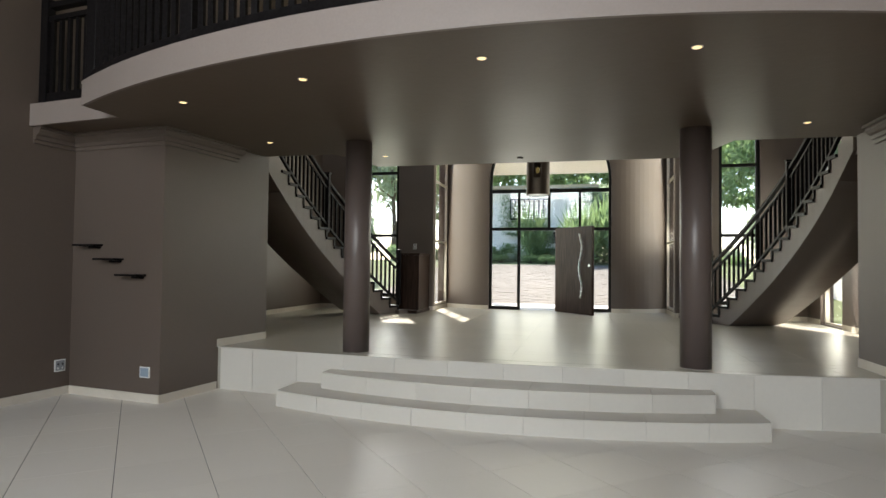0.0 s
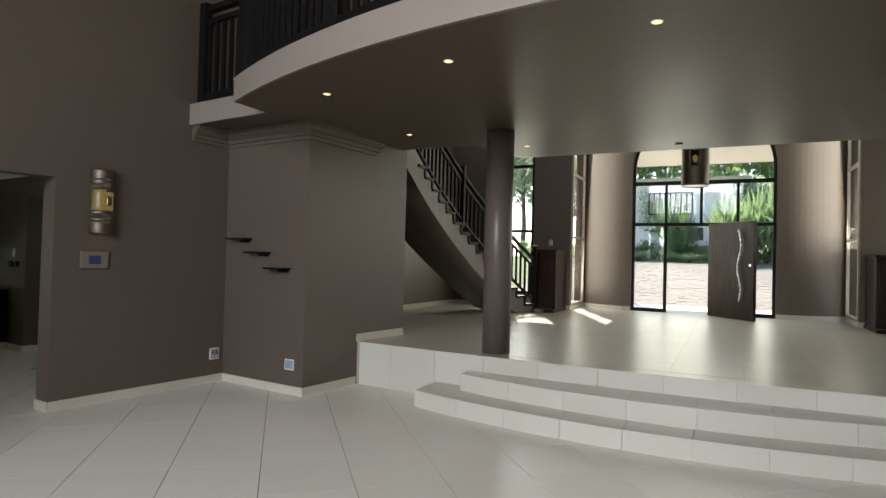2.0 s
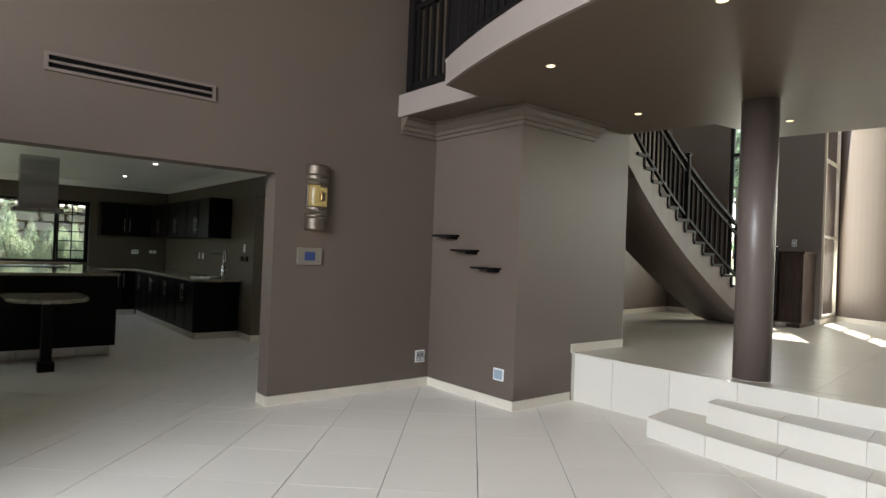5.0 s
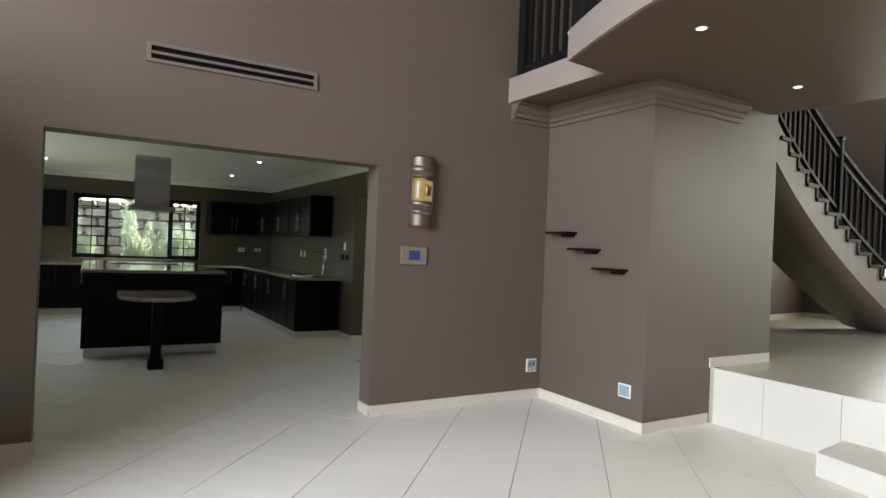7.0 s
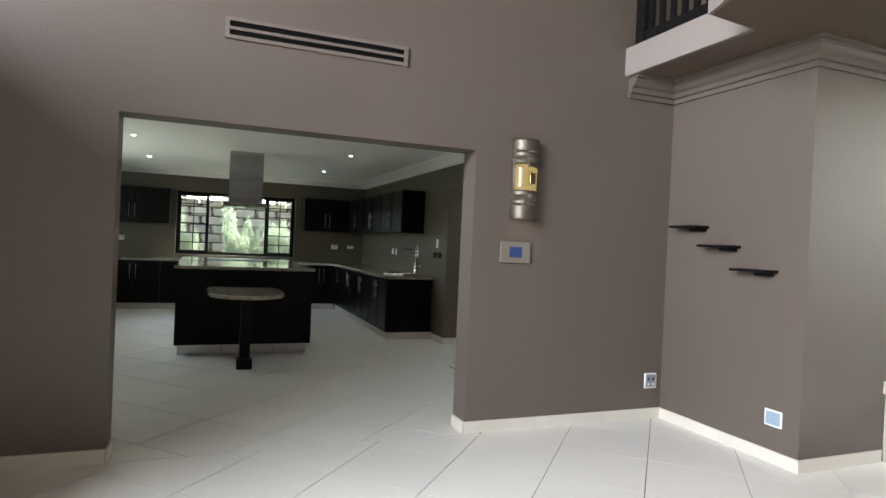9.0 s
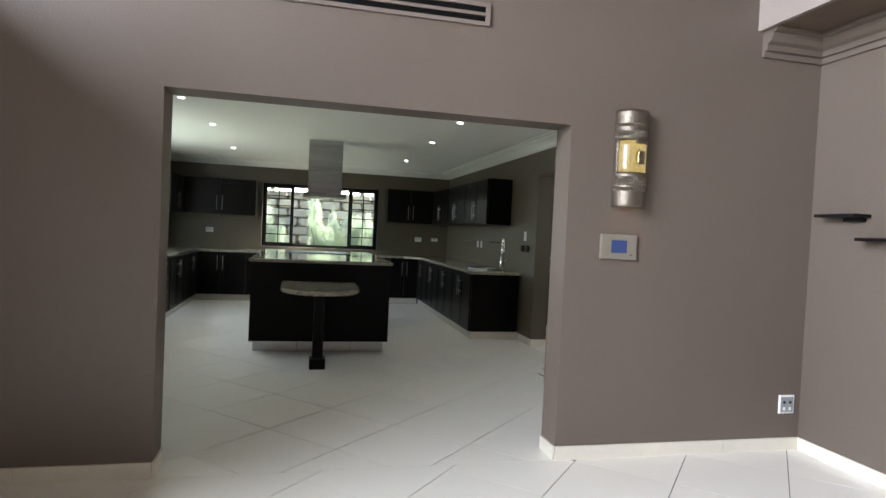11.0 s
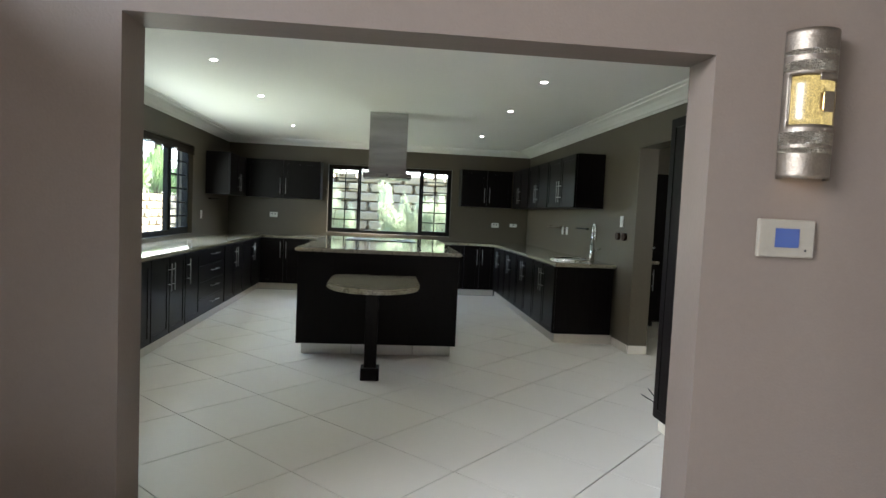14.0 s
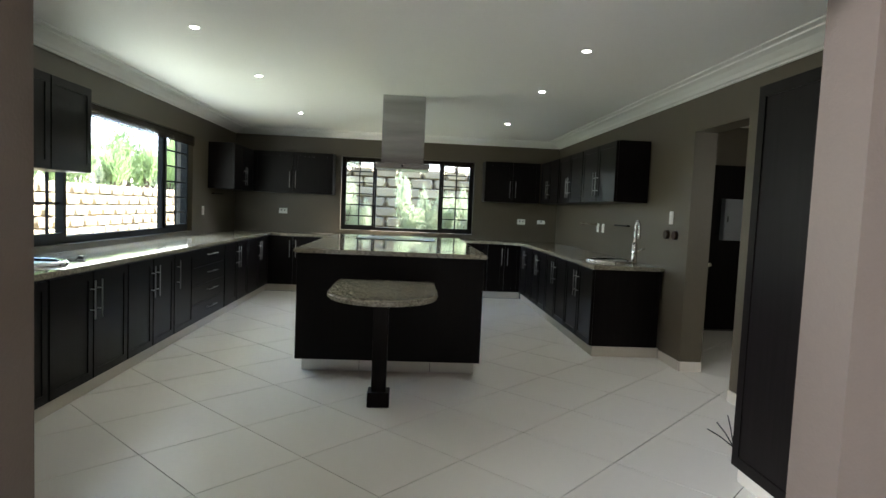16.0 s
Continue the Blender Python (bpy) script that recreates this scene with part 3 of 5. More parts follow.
    part("handrail", sweep([stair_pt(side, rr, a, helix_z(a) + 0.86) for a in angs], 0.06, 0.05), DARKWOOD_FLAT, rail)
    part("upper_rail", sweep([stair_pt(side, rr, a, helix_z(a) + 0.72) for a in angs], 0.04, 0.035), DARKWOOD_FLAT, rail)
    part("bottom_rail", sweep([stair_pt(side, rr, a, helix_z(a) + 0.10) for a in angs], 0.045, 0.045), DARKWOOD_FLAT, rail)
    nb = 29
    for i in range(nb):
        a = A_END * (1 - (i + 0.7) / nb)
        p = stair_pt(side, rr, a)
        z = helix_z(a)
        part("baluster", box(p.x - 0.017, p.x + 0.017, p.y - 0.017, p.y + 0.017, z + 0.10, z + 0.72), DARKWOOD_FLAT, rail)
    for a, lo, hi in ((A_END * 1.015, P + 0.17, P + 1.22), (A_END * 0.42, helix_z(A_END * 0.42) - 0.02, helix_z(A_END * 0.42) + 0.98)):
        p = stair_pt(side, rr, a)
        nw = part("newel_post", box(p.x - 0.04, p.x + 0.04, p.y - 0.04, p.y + 0.04, lo, hi, bevel=0.006), DARKWOOD_FLAT, rail)
        part("newel_cap", box(p.x - 0.052, p.x + 0.052, p.y - 0.052, p.y + 0.052, hi, hi + 0.03, bevel=0.008), DARKWOOD_FLAT, nw)
    # bottom landing step
    p = stair_pt(side, SR, A_END)
    bl = [stair_pt(side, r, a) for r, a in ((SR - 0.12, A_END + 0.045), (ro, A_END + 0.045), (ro, A_END), (SR - 0.12, A_END - 0.01))]
    part("bottom_tread", prism([(q.x, q.y) for q in bl], P, P + 0.07), TAUPE, st)
    # dark timber side panel between the newel and the bay, built as a closed box
    pan = thing("dark_timber_side_panel", "low dark stained timber side panel beside the stair foot", "cabinet", HALL, "stair foot cabinets")
    x0, x1 = sorted((side * 2.50, side * 2.95))
    part("body", box(x0, x1, 6.05, 6.88, P + 0.06, 1.62, bevel=0.006), DOORWOOD, pan)
    part("plinth", box(x0 - 0.02, x1 + 0.02, 5.85, 6.89, P, P + 0.06), DOORWOOD, pan)
    part("top", box(x0 - 0.02, x1 + 0.02, 6.02, 6.885, 1.62, 1.66, bevel=0.006), DOORWOOD, pan)


stair(-1)
stair(1)

# ---- windows ----


def window(name, label, m, width, z0, z1, mull=(), trans=(), bar=0.05, depth=0.07, sub=None, frame_mat=None, glass=True):
    """A framed window in the pose m: x along the wall, y through it."""
    fm = frame_mat or FRAME
    win = tagged(new(name), label, "window", kind="structure")
    win.matrix_world = m
    bm = bmesh.new()
    for a, b in ((0, bar), (width - bar, width)):
        add_box(bm, a, b, 0, depth, z0, z1)
    for a, b in ((z0, z0 + bar), (z1 - bar, z1)):
        add_box(bm, bar, width - bar, 0, depth, a, b)
    part("window_frame", bm, fm, win)
    xs, zs = [bar] + list(mull) + [width - bar], [z0 + bar] + list(trans) + [z1 - bar]
    for x in mull:
        part("mullion", box(x - bar / 2, x + bar / 2, 0.006, depth - 0.006, z0 + bar, z1 - bar), fm, win)
    for z in trans:
        part("transom", box(bar, width - bar, 0.003, depth - 0.003, z - bar / 2, z + bar / 2), fm, win)
    if glass:
        for a, b in zip(xs, xs[1:]):
            for c, d in zip(zs, zs[1:]):
                pn = part("pane", box(a, b, depth * 0.45, depth * 0.55, c, d), GLASS, win)
                pn.visible_shadow = False
    return win


window("window_1", "tall dark framed window behind the curved stair", HALL @ pose(-3.92, BV + 0.04, 0), 0.72, 0.75, 4.6, (), (2.06, 3.42), 0.06)
window("window_2", "tall dark framed window behind the curved stair", HALL @ pose(3.2, BV + 0.04, 0), 0.72, 0.75, 4.6, (), (2.06, 3.40), 0.06)
window("window_3", "tall slim window in the bay's side wall", HALL @ pose(-BW + 0.004, BV + 0.15, 0, 0, 0, 90), EV - 0.21 - BV, P + 0.10, 4.6, (), (1.95, 3.25), 0.04, 0.05, frame_mat=SKIRT)
window("window_4", "tall slim window in the bay's side wall", HALL @ pose(BW + 0.046, BV + 0.15, 0, 0, 0, 90), EV - 0.21 - BV, P + 0.10, 4.6, (), (1.95, 3.25), 0.04, 0.05, frame_mat=SKIRT)
window("window_5", "tall narrow window in the hall side wall", HALL @ pose(WR + 0.13, 5.35, 0, 0, 0, 90), 0.90, P + 0.02, 3.6, (), (), 0.03, frame_mat=SKIRT)
window("window_6", "wide glazed living room window", pose(-2.3, -3.3, 0), 4.2, 0.1, 5.6, (1.05, 2.1, 3.15), (2.3,), 0.07)

# ---- entrance door ----
ent = tagged(new("door_1"), "dark framed arched entrance glazing with side lights and fanlight", "door", kind="structure")
ent.matrix_world = HALL @ pose(-0.05, DV + 0.08, 0)
R, SPRING, B = 1.31, 3.35, 0.055
bm = bmesh.new()
add_box(bm, -R, -R + B, 0, 0.08, P, SPRING)
add_box(bm, R - B, R, 0, 0.08, P, SPRING)
n = 32
for i in range(n):
    a0, a1 = math.pi * i / n, math.pi * (i + 1) / n
    q = [bm.verts.new((r * math.cos(a), y, SPRING + r * math.sin(a))) for y in (0, 0.08) for r, a in ((R, a0), (R, a1), (R - B, a1), (R - B, a0))]
    for f in ((0, 1, 2, 3), (7, 6, 5, 4), (2, 6, 7, 3), (0, 4, 5, 1)):
        bm.faces.new([q[k] for k in f])
bmesh.ops.recalc_face_normals(bm, faces=bm.faces[:])
part("door_frame", bm, FRAME, ent)
for z, h in ((2.25, 0.065), (3.09, 0.075)):
    part("transom", box(-R + B, R - B, 0.003, 0.077, z - h / 2, z + h / 2), FRAME, ent)
for x in (-0.655, 0.0, 0.655):
    part("mullion", box(x - 0.025, x + 0.025, 0.006, 0.074, 2.283, 3.052), FRAME, ent)
for x in (-0.655, 0.655):
    part("mullion", box(x - 0.032, x + 0.032, 0.003, 0.077, P, 2.217), FRAME, ent)
for a, b in ((-R + B, -0.69), (0.69, R - B)):
    part("bottom_rail", box(a, b, 0.004, 0.076, P, P + 0.07), FRAME, ent)
    pn = part("side_light", box(a, b, 0.036, 0.042, P + 0.07, 2.217), GLASS, ent, "clear glass")
    pn.visible_shadow = False
for a, b in zip((-R + B, -0.63, 0.025, 0.68), (-0.68, -0.025, 0.63, R - B)):
    pn = part("pane", box(a, b, 0.036, 0.042, 2.283, 3.052), GLASS, ent, "clear glass")
    pn.visible_shadow = False
fan = [((R - B) * math.cos(math.pi * i / 24), SPRING + (R - B) * math.sin(math.pi * i / 24)) for i in range(25)]
bm = bmesh.new()
vs = [bm.verts.new((x, 0.04, z)) for x, z in fan] + [bm.verts.new((-R + B, 0.04, 3.127)), bm.verts.new((R - B, 0.04, 3.127))]
bm.faces.new(vs)
bmesh.ops.solidify(bm, geom=bm.faces[:], thickness=0.006)
pn = part("fanlight", bm, GLASS, ent, "clear glass arched fanlight")
pn.visible_shadow = False
leaf = thing("entrance_door_leaf", "open brown timber pivot door with a long wavy steel handle", "door", HALL @ pose(0.12, 7.58, P + 0.005, 0, 0, -51))
part("leaf", box(0, 1.20, -0.03, 0.03, 0, 1.765, bevel=0.004), DOORWOOD, leaf)
bm = bmesh.new()
pts = [(0.90 + 0.045 * math.sin(i / 16 * 3.2 * math.pi), -0.075, 0.33 + 1.28 * i / 16) for i in range(17)]
for p, q in zip(pts, pts[1:]):
    d = Vector(q) - Vector(p)
    add_cyl(bm, Matrix.Translation(p) @ d.to_track_quat("Z", "Y").to_matrix().to_4x4(), 0.016, 0.016, d.length + 0.004, 10)
hd = part("handle", bm, STEEL, leaf, "long wavy brushed steel pull")
for z in (0.45, 1.45):
    part("handle_stand", cyl(pose(0.90, -0.03, z, 90), 0.010, 0.010, 0.045, 10), STEEL, hd)
part("lock", cyl(pose(1.12, -0.029, 0.98, 90), 0.025, 0.025, 0.012, 16), STEEL, leaf, "round steel lock rose")

# ---- kitchen furniture ----
CT = 0.88      # worktop height


def bar_handle(parent, m, length):
    """A straight steel bar pull on two stands; it runs along the pose's z, its front to -y."""
    h = part("handle", cyl(m @ pose(0, -0.035, 0), 0.005, 0.005, length, 10), HANDLE, parent, "brushed steel bar handle")
    for z in (0.06, length - 0.06):
        part("handle_stand", cyl(m @ pose(0, -0.002, z, 90), 0.004, 0.004, 0.033, 8), STEEL, h)


def shaker_door(parent, x0, x1, z0, z1, handle=None):
    """A framed door on a unit's front at y = 0, facing -y; handle: the side 'l' or 'r', 't' for a drawer."""
    bm = box(x0, x1, -0.019, 0, z0, z1, bevel=0.002)
    dr = part("drawer_front" if handle == "t" else "door", bm, DARKWOOD, parent)
    e = 0.06
    if z1 - z0 > 0.3:
        bm = bmesh.new()
        for a, b, c, d in ((x0 + 0.004, x0 + e, z0 + 0.004, z1 - 0.004), (x1 - e, x1 - 0.004, z0 + 0.004, z1 - 0.004), (x0 + e, x1 - e, z0 + 0.004, z0 + e), (x0 + e, x1 - e, z1 - e, z1 - 0.004)):
            add_box(bm, a, b, -0.025, -0.0195, c, d)
        part("door_frame", bm, DARKWOOD, dr)
    return dr


def unit(name, label, m, w, h, depth, doors, z0=0.10, drawers=0, handle_len=0.26, upper=False, group=""):
    """A cabinet: body behind y = 0, fronts towards -y; doors: handle sides from left to right."""
    cab = thing(name, label, "cabinet", m, group)
    part("body", box(0, w, 0.001, depth, z0, h), DARKWOOD, cab)
    g = 0.003
    if drawers:
        dh = (h - z0) / drawers
        for i in range(drawers):
            dr = shaker_door(cab, g, w - g, z0 + i * dh + g, z0 + (i + 1) * dh - g, "t")
            bar_handle(dr, pose(w / 2 - 0.16, -0.02, z0 + (i + 0.62) * dh) @ pose(0, 0, 0, 0, 90, 0), 0.32)
    else:
        dw = w / len(doors)
        for i, s in enumerate(doors):
            dr = shaker_door(cab, i * dw + g, (i + 1) * dw - g, z0 + g, h - g, s)
            hx = i * dw + (0.045 if s == "l" else dw - 0.045)
            hz = z0 + 0.05 if upper else h - 0.06 - handle_len
            bar_handle(dr, pose(hx, -0.026, hz), handle_len)
    return cab


def plinth(parent_label, x0, x1, y0, y1):
    return structure("baseboard", box(x0, x1, y0, y1, 0, 0.095), SKIRT, parent_label, "plinth")


# window wall run (fronts face +y)
FY = 0.93
xs = [-6.0, -6.95, -7.95, -8.85, -9.35, -10.35, -11.35, -12.5]
for i, (a, b) in enumerate(zip(xs, xs[1:])):
    w = a - b - 0.004
    m = pose(a - 0.002, FY, 0, 0, 0, 180)
    if i == 3 or i == 4:
        if i == 4:
            unit("drawer_unit", "dark stained drawer unit with four steel bar handles", m, w, CT - 0.04, FY - KY0 - 0.02, (), 0.10, 4, group="base units")
        else:
            unit("base_cabinet", "dark stained narrow base cabinet", m, w, CT - 0.04, FY - KY0 - 0.02, ("l",), 0.10, group="base units")
    else:
        unit("base_cabinet", "dark stained double door base cabinet with steel bar handles", m, w, CT - 0.04, FY - KY0 - 0.02, ("r", "l"), 0.10, group="base units")
plinth("cream tiled plinth under the dark base units", -12.5, -6.0, KY0, FY - 0.02)
# back wall run (fronts face +x)
BX = -12.52
ys = [0.9, 1.75, 2.6, 3.45, 4.3, 4.83]
for a, b in zip(ys, ys[1:]):
    unit("base_cabinet", "dark stained double door base cabinet with steel bar handles", pose(BX, a + 0.002, 0, 0, 0, 90), b - a - 0.004, CT - 0.04, BX - KX - 0.02, ("r", "l"), 0.10, group="base units")
plinth("cream tiled plinth under the dark base units", KX, BX - 0.02, 0.9, 4.83)
# sink run (fronts face -y)
SY = 4.84
xs = [-12.5, -11.65, -10.8, -9.85, -8.90]
for a, b in zip(xs, xs[1:]):
    unit("base_cabinet", "dark stained double door base cabinet with steel bar handles", pose(a + 0.002, SY, 0), b - a - 0.004, CT - 0.04, KY1 - SY - 0.02, ("r", "l"), 0.10, group="base units")
plinth("cream tiled plinth under the dark base units", -12.5, -8.91, SY + 0.01, KY1)


def slab_top(name, label, outline, z0, z1):
    bm = prism(outline, z0, z1)
    bmesh.ops.bevel(bm, geom=[e for e in bm.edges if abs(e.verts[0].co.z - e.verts[1].co.z) < 1e-5], offset=0.008, segments=2, affect="EDGES")
    return tagged(mesh_ob(name, bm, GRANITE), label, "worktop")


slab_top("worktop", "U-shaped polished speckled granite worktop on the dark units",
         [(-5.98, KY0 + 0.005), (-5.98, FY + 0.03), (BX - 0.15, FY + 0.03), (BX + 0.03, FY + 0.21), (BX + 0.03, SY - 0.30), (BX + 0.3, SY - 0.03), (-8.86, SY - 0.03), (-8.86, KY1 - 0.005), (KX + 0.005, KY1 - 0.005), (KX + 0.005, KY0 + 0.005)], CT - 0.038, CT)
# island
isl = thing("kitchen_island", "black-stained kitchen island with a steel kickplate", "island", pose(-8.02, 2.19, 0))
part("body", box(-2.5, 0, 0, 1.46, 0.13, 0.965, bevel=0.003), BLACKPANEL, isl)
for a, b in ((0.03, 0.49), (0.495, 1.07), (1.075, 1.43)):
    part("kickplate", box(-0.19, -0.16, a, b, 0, 0.129), STEEL, isl, "brushed steel kickplate")
part("plinth", box(-2.4, -0.191, 0.04, 1.42, 0, 0.129), BLACK, isl)
slab_top("island_worktop", "thick polished granite slab on the island", [(-8.0, 2.165), (-8.0, 3.675), (-10.6, 3.675), (-10.6, 2.165)], 0.966, 1.0)
hob = thing("hob", "black glass hob set in the island worktop", "hob", pose(-9.9, 2.92, 1.0))
part("glass_plate", box(-0.26, 0.26, -0.42, 0.42, 0.0, 0.008, bevel=0.003), BLACK, hob)
for x, y in ((-0.13, -0.25), (0.13, -0.25), (-0.13, 0.25), (0.13, 0.25)):
    part("cooking_zone", cyl(pose(x, y, 0.008), 0.09, 0.09, 0.001, 32), GREYPLASTIC, hob)
tbl = thing("breakfast_bar", "half-round granite breakfast bar on a dark timber leg", "table", pose(-8.015, 2.885, 0))
out = [(0.0, -0.375), (0.62, -0.375)] + [(0.62 + 0.42 * math.sin(math.pi * i / 24), -0.375 * math.cos(math.pi * i / 24)) for i in range(1, 24)] + [(0.62, 0.375), (0.0, 0.375)]
bm = prism(out, 0.735, 0.775)
bmesh.ops.bevel(bm, geom=[e for e in bm.edges if abs(e.verts[0].co.z - e.verts[1].co.z) < 1e-5], offset=0.012, segments=3, affect="EDGES")
part("tabletop", bm, GRANITE, tbl, "speckled granite half-round top")
part("leg", box(0.60, 0.70, -0.055, 0.045, 0.10, 0.7345, bevel=0.004), DARKWOOD, tbl)
part("leg_foot", box(0.575, 0.725, -0.08, 0.07, 0, 0.10, bevel=0.006), DARKWOOD, tbl)
# upper units
UZ0, UZ1 = 1.50, 2.13


def upper(m, w, doors, depth=0.33, z0=UZ0, z1=UZ1, pulls=True):
    c = thing("wall_cabinet", "dark stained wall cabinet with steel bar handles", "cabinet", m, "wall units")
    part("body", box(0, w, 0.001, depth, z0, z1), DARKWOOD, c)
    dw = w / len(doors)
    for i, s in enumerate(doors):
        dr = shaker_door(c, i * dw + 0.003, (i + 1) * dw - 0.003, z0 + 0.003, z1 - 0.003, s)
        if pulls:
            bar_handle(dr, pose(i * dw + (0.045 if s == "l" else dw - 0.045), -0.026, z0 + 0.07), 0.26)
    return c


upper(pose(-7.0, 0.62, 0, 0, 0, 180), 1.03, ("r", "l"), pulls=False)
upper(pose(-11.75, 0.62, 0, 0, 0, 180), 1.0, ("r", "l"))
upper(pose(-12.77, 0.64, 0, 0, 0, 90), 1.22, ("r", "l"))
upper(pose(-12.77, 4.24, 0, 0, 0, 90), 0.88, ("r", "l"))
upper(pose(-12.76, 5.16, 0), 1.1, ("r", "l"))
upper(pose(-11.64, 5.16, 0), 1.1, ("r", "l"))
upper(pose(-10.52, 5.16, 0), 1.15, ("r", "l"))
# tall pantry unit
pan = thing("pantry_cabinet", "tall dark stained pantry cabinet beside the kitchen opening", "cabinet", pose(-6.28, 4.78, 0))
part("body", box(0, 1.17, 0.001, 0.70, 0.09, 2.03), DARKWOOD, pan)
shaker_door(pan, 0.003, 0.583, 0.093, 2.027)
shaker_door(pan, 0.587, 1.167, 0.093, 2.027)
part("plinth", box(0.0, 1.17, 0.02, 0.70, 0, 0.09), SKIRT, pan, "cream tiled plinth")
# extractor hood
hood = thing("extractor_hood", "brushed steel island extractor hood with a glass canopy", "extractor hood", pose(-9.75, 2.96, 0))
part("chimney", box(-0.15, 0.15, -0.22, 0.22, 1.80, KC - 0.001, bevel=0.003), HOODSTEEL, hood)
part("hood_base", box(-0.27, 0.27, -0.28, 0.28, 1.74, 1.80, bevel=0.01), HOODSTEEL, hood)
part("glass_canopy", box(-0.30, 0.30, -0.52, 0.52, 1.785, 1.793), GLASS, hood, "clear glass canopy")
part("control_knob", cyl(pose(0.271, 0.0, 1.77, 0, 90), 0.012, 0.012, 0.01, 12), BLACK, hood)

# kitchen windows
window("window_7", "dark framed kitchen window with barred side sashes", pose(KX - 0.13, 1.95, 0, 0, 0, 90), 2.16, 0.95, 2.13, (0.54, 1.62), (), 0.05)
window("window_8", "long dark framed kitchen window with barred side sashes", pose(-11.2, KY0 - 0.13, 0), 3.5, 0.93, 2.14, (0.75, 2.75), (), 0.06)

# ---- skirting ----


def skirting(name, a, b, z, m=None, tiles=0.6, t=0.012, h=0.085):
    """Skirting tiles from a to b in plan; the wall lies to the left of the way from a to b."""
    sk = tagged(new(name), "row of cream skirting tiles at the wall's foot", "skirting", kind="structure")
    a, b = Vector((*a, 0)), Vector((*b, 0))
    d = b - a
    sk.matrix_world = (m or Matrix()) @ Matrix.Translation((a.x, a.y, z)) @ Matrix.Rotation(math.atan2(d.y, d.x), 4, "Z")
    n = max(1, round(d.length / tiles))
    for i in range(n):
        part("skirting_tile", box(i * d.length / n + 0.001, (i + 1) * d.length / n - 0.001, -t, -0.0005, 0, h), SKIRT, sk)


skirting("baseboard", (KW1, 4.25), (KW1, 6.03), 0)
skirting("baseboard", (KW1, -3.1), (KW1, 1.975), 0)
skirting("baseboard", (KW0, 4.25), (KW1, 4.25), 0)
skirting("baseboard", (KW1, 1.975), (KW0, 1.975), 0)
skirting("baseboard", (KW1 + 0.012, 6.03), (-3.65, 6.03), 0)
skirting("baseboard", (-3.65, 6.018), (-3.65, 6.83), 0)
skirting("baseboard", (-3.65, 6.83), (-3.65, 7.70), P)
for a, b in (((WL, 1.35), (WL, BV)), ((WL, BV), (-BW, BV)), ((-BW, BV), (-BW, EV)), ((BW, EV), (BW, BV)), ((BW, BV), (WR, BV)), ((WR, BV), (WR, 6.27)), ((WR, 5.33), (WR, 1.25)), ((3.35, 1.25), (3.35, 0.6))):
    skirting("baseboard", a, b, P, HALL)
for w0, w1 in ((-BW, -1.36), (1.26, BW)):
    ws = [w0 + (w1 - w0) * k / 6 for k in range(7)]
    for wa, wb in zip(ws, ws[1:]):
        skirting("baseboard", (wa, flank_v(wa) - 0.003), (wb, flank_v(wb) - 0.003), P, HALL, t=0.014)
skirting("baseboard", (-8.88, KY1), (-8.45, KY1), 0)
skirting("baseboard", (-8.45, KY1), (-8.45, KY1 + 0.2), 0)
skirting("baseboard", (-7.63, KY1), (-6.30, KY1), 0)

# ---- cornices ----
STEP_PROF = [(0, -0.17), (0.022, -0.17), (0.022, -0.135), (0.045, -0.13), (0.045, -0.095), (0.07, -0.08), (0.09, -0.052), (0.09, -0.03), (0.12, -0.024), (0.12, 0), (0, 0)]


def cornice(name, a, b, side, z, prof, material, label, m=None):
    return structure(name, add_profile(bmesh.new(), a, b, [(o, z + u) for o, u in prof], side), material, label, "cornice", m)


def pier_cornice():
    """A stepped cornice mitred round the pier and along the wall beside it."""
    bm_ = bmesh.new()
    rings = []
    for o, u in STEP_PROF:
        zz = SLAB + 0.014 + u
        rings.append([bm_.verts.new(p) for p in ((-4.90 + o, 5.56, zz), (-4.90 + o, 6.03 - o, zz), (-3.65 + o, 6.03 - o, zz), (-3.65 + o, 7.08 + 0.8 * o, zz))])
    for r0, r1 in zip(rings, rings[1:] + rings[:1]):
        for i in range(3):
            bm_.faces.new((r0[i], r0[i + 1], r1[i + 1], r1[i]))
    for i in (0, 3):
        bm_.faces.new([r[i] for r in rings])
    bmesh.ops.recalc_face_normals(bm_, faces=bm_.faces[:])
    return bm_


structure("cornice", pier_cornice(), CORNICE, "stepped taupe cornice round the pier's head", "cornice")
cornice("cornice", (3.35, -1.1), (3.35, 0.85), (-1, 0), SLAB - 0.001, STEP_PROF, CORNICE, "stepped taupe cornice along the pier's side", HALL)
COVE = [(0, -0.09), (0.02, -0.09), (0.025, -0.078), (0.05, -0.074), (0.075, -0.055), (0.13, -0.032), (0.185, -0.022), (0.19, -0.012), (0.24, -0.010), (0.24, 0), (0, 0)]
for a, b, s in (((KX, KY0), (KX, KY1), (1, 0)), ((KX, KY0), (KW0, KY0), (0, 1)), ((KX, KY1), (KW0, KY1), (0, -1)), ((KW0, KY0), (KW0, KY1), (-1, 0)), ((-10.5, 8.5), (-5.8, 8.5), (0, -1))):
    cornice("cornice", a, b, s, KC - 0.001, COVE, WHITE, "white moulded kitchen cornice")

# ---- balcony railing ----
rail = thing("balcony_railing", "black-stained timber balcony railing with square balusters", "railing", HALL)


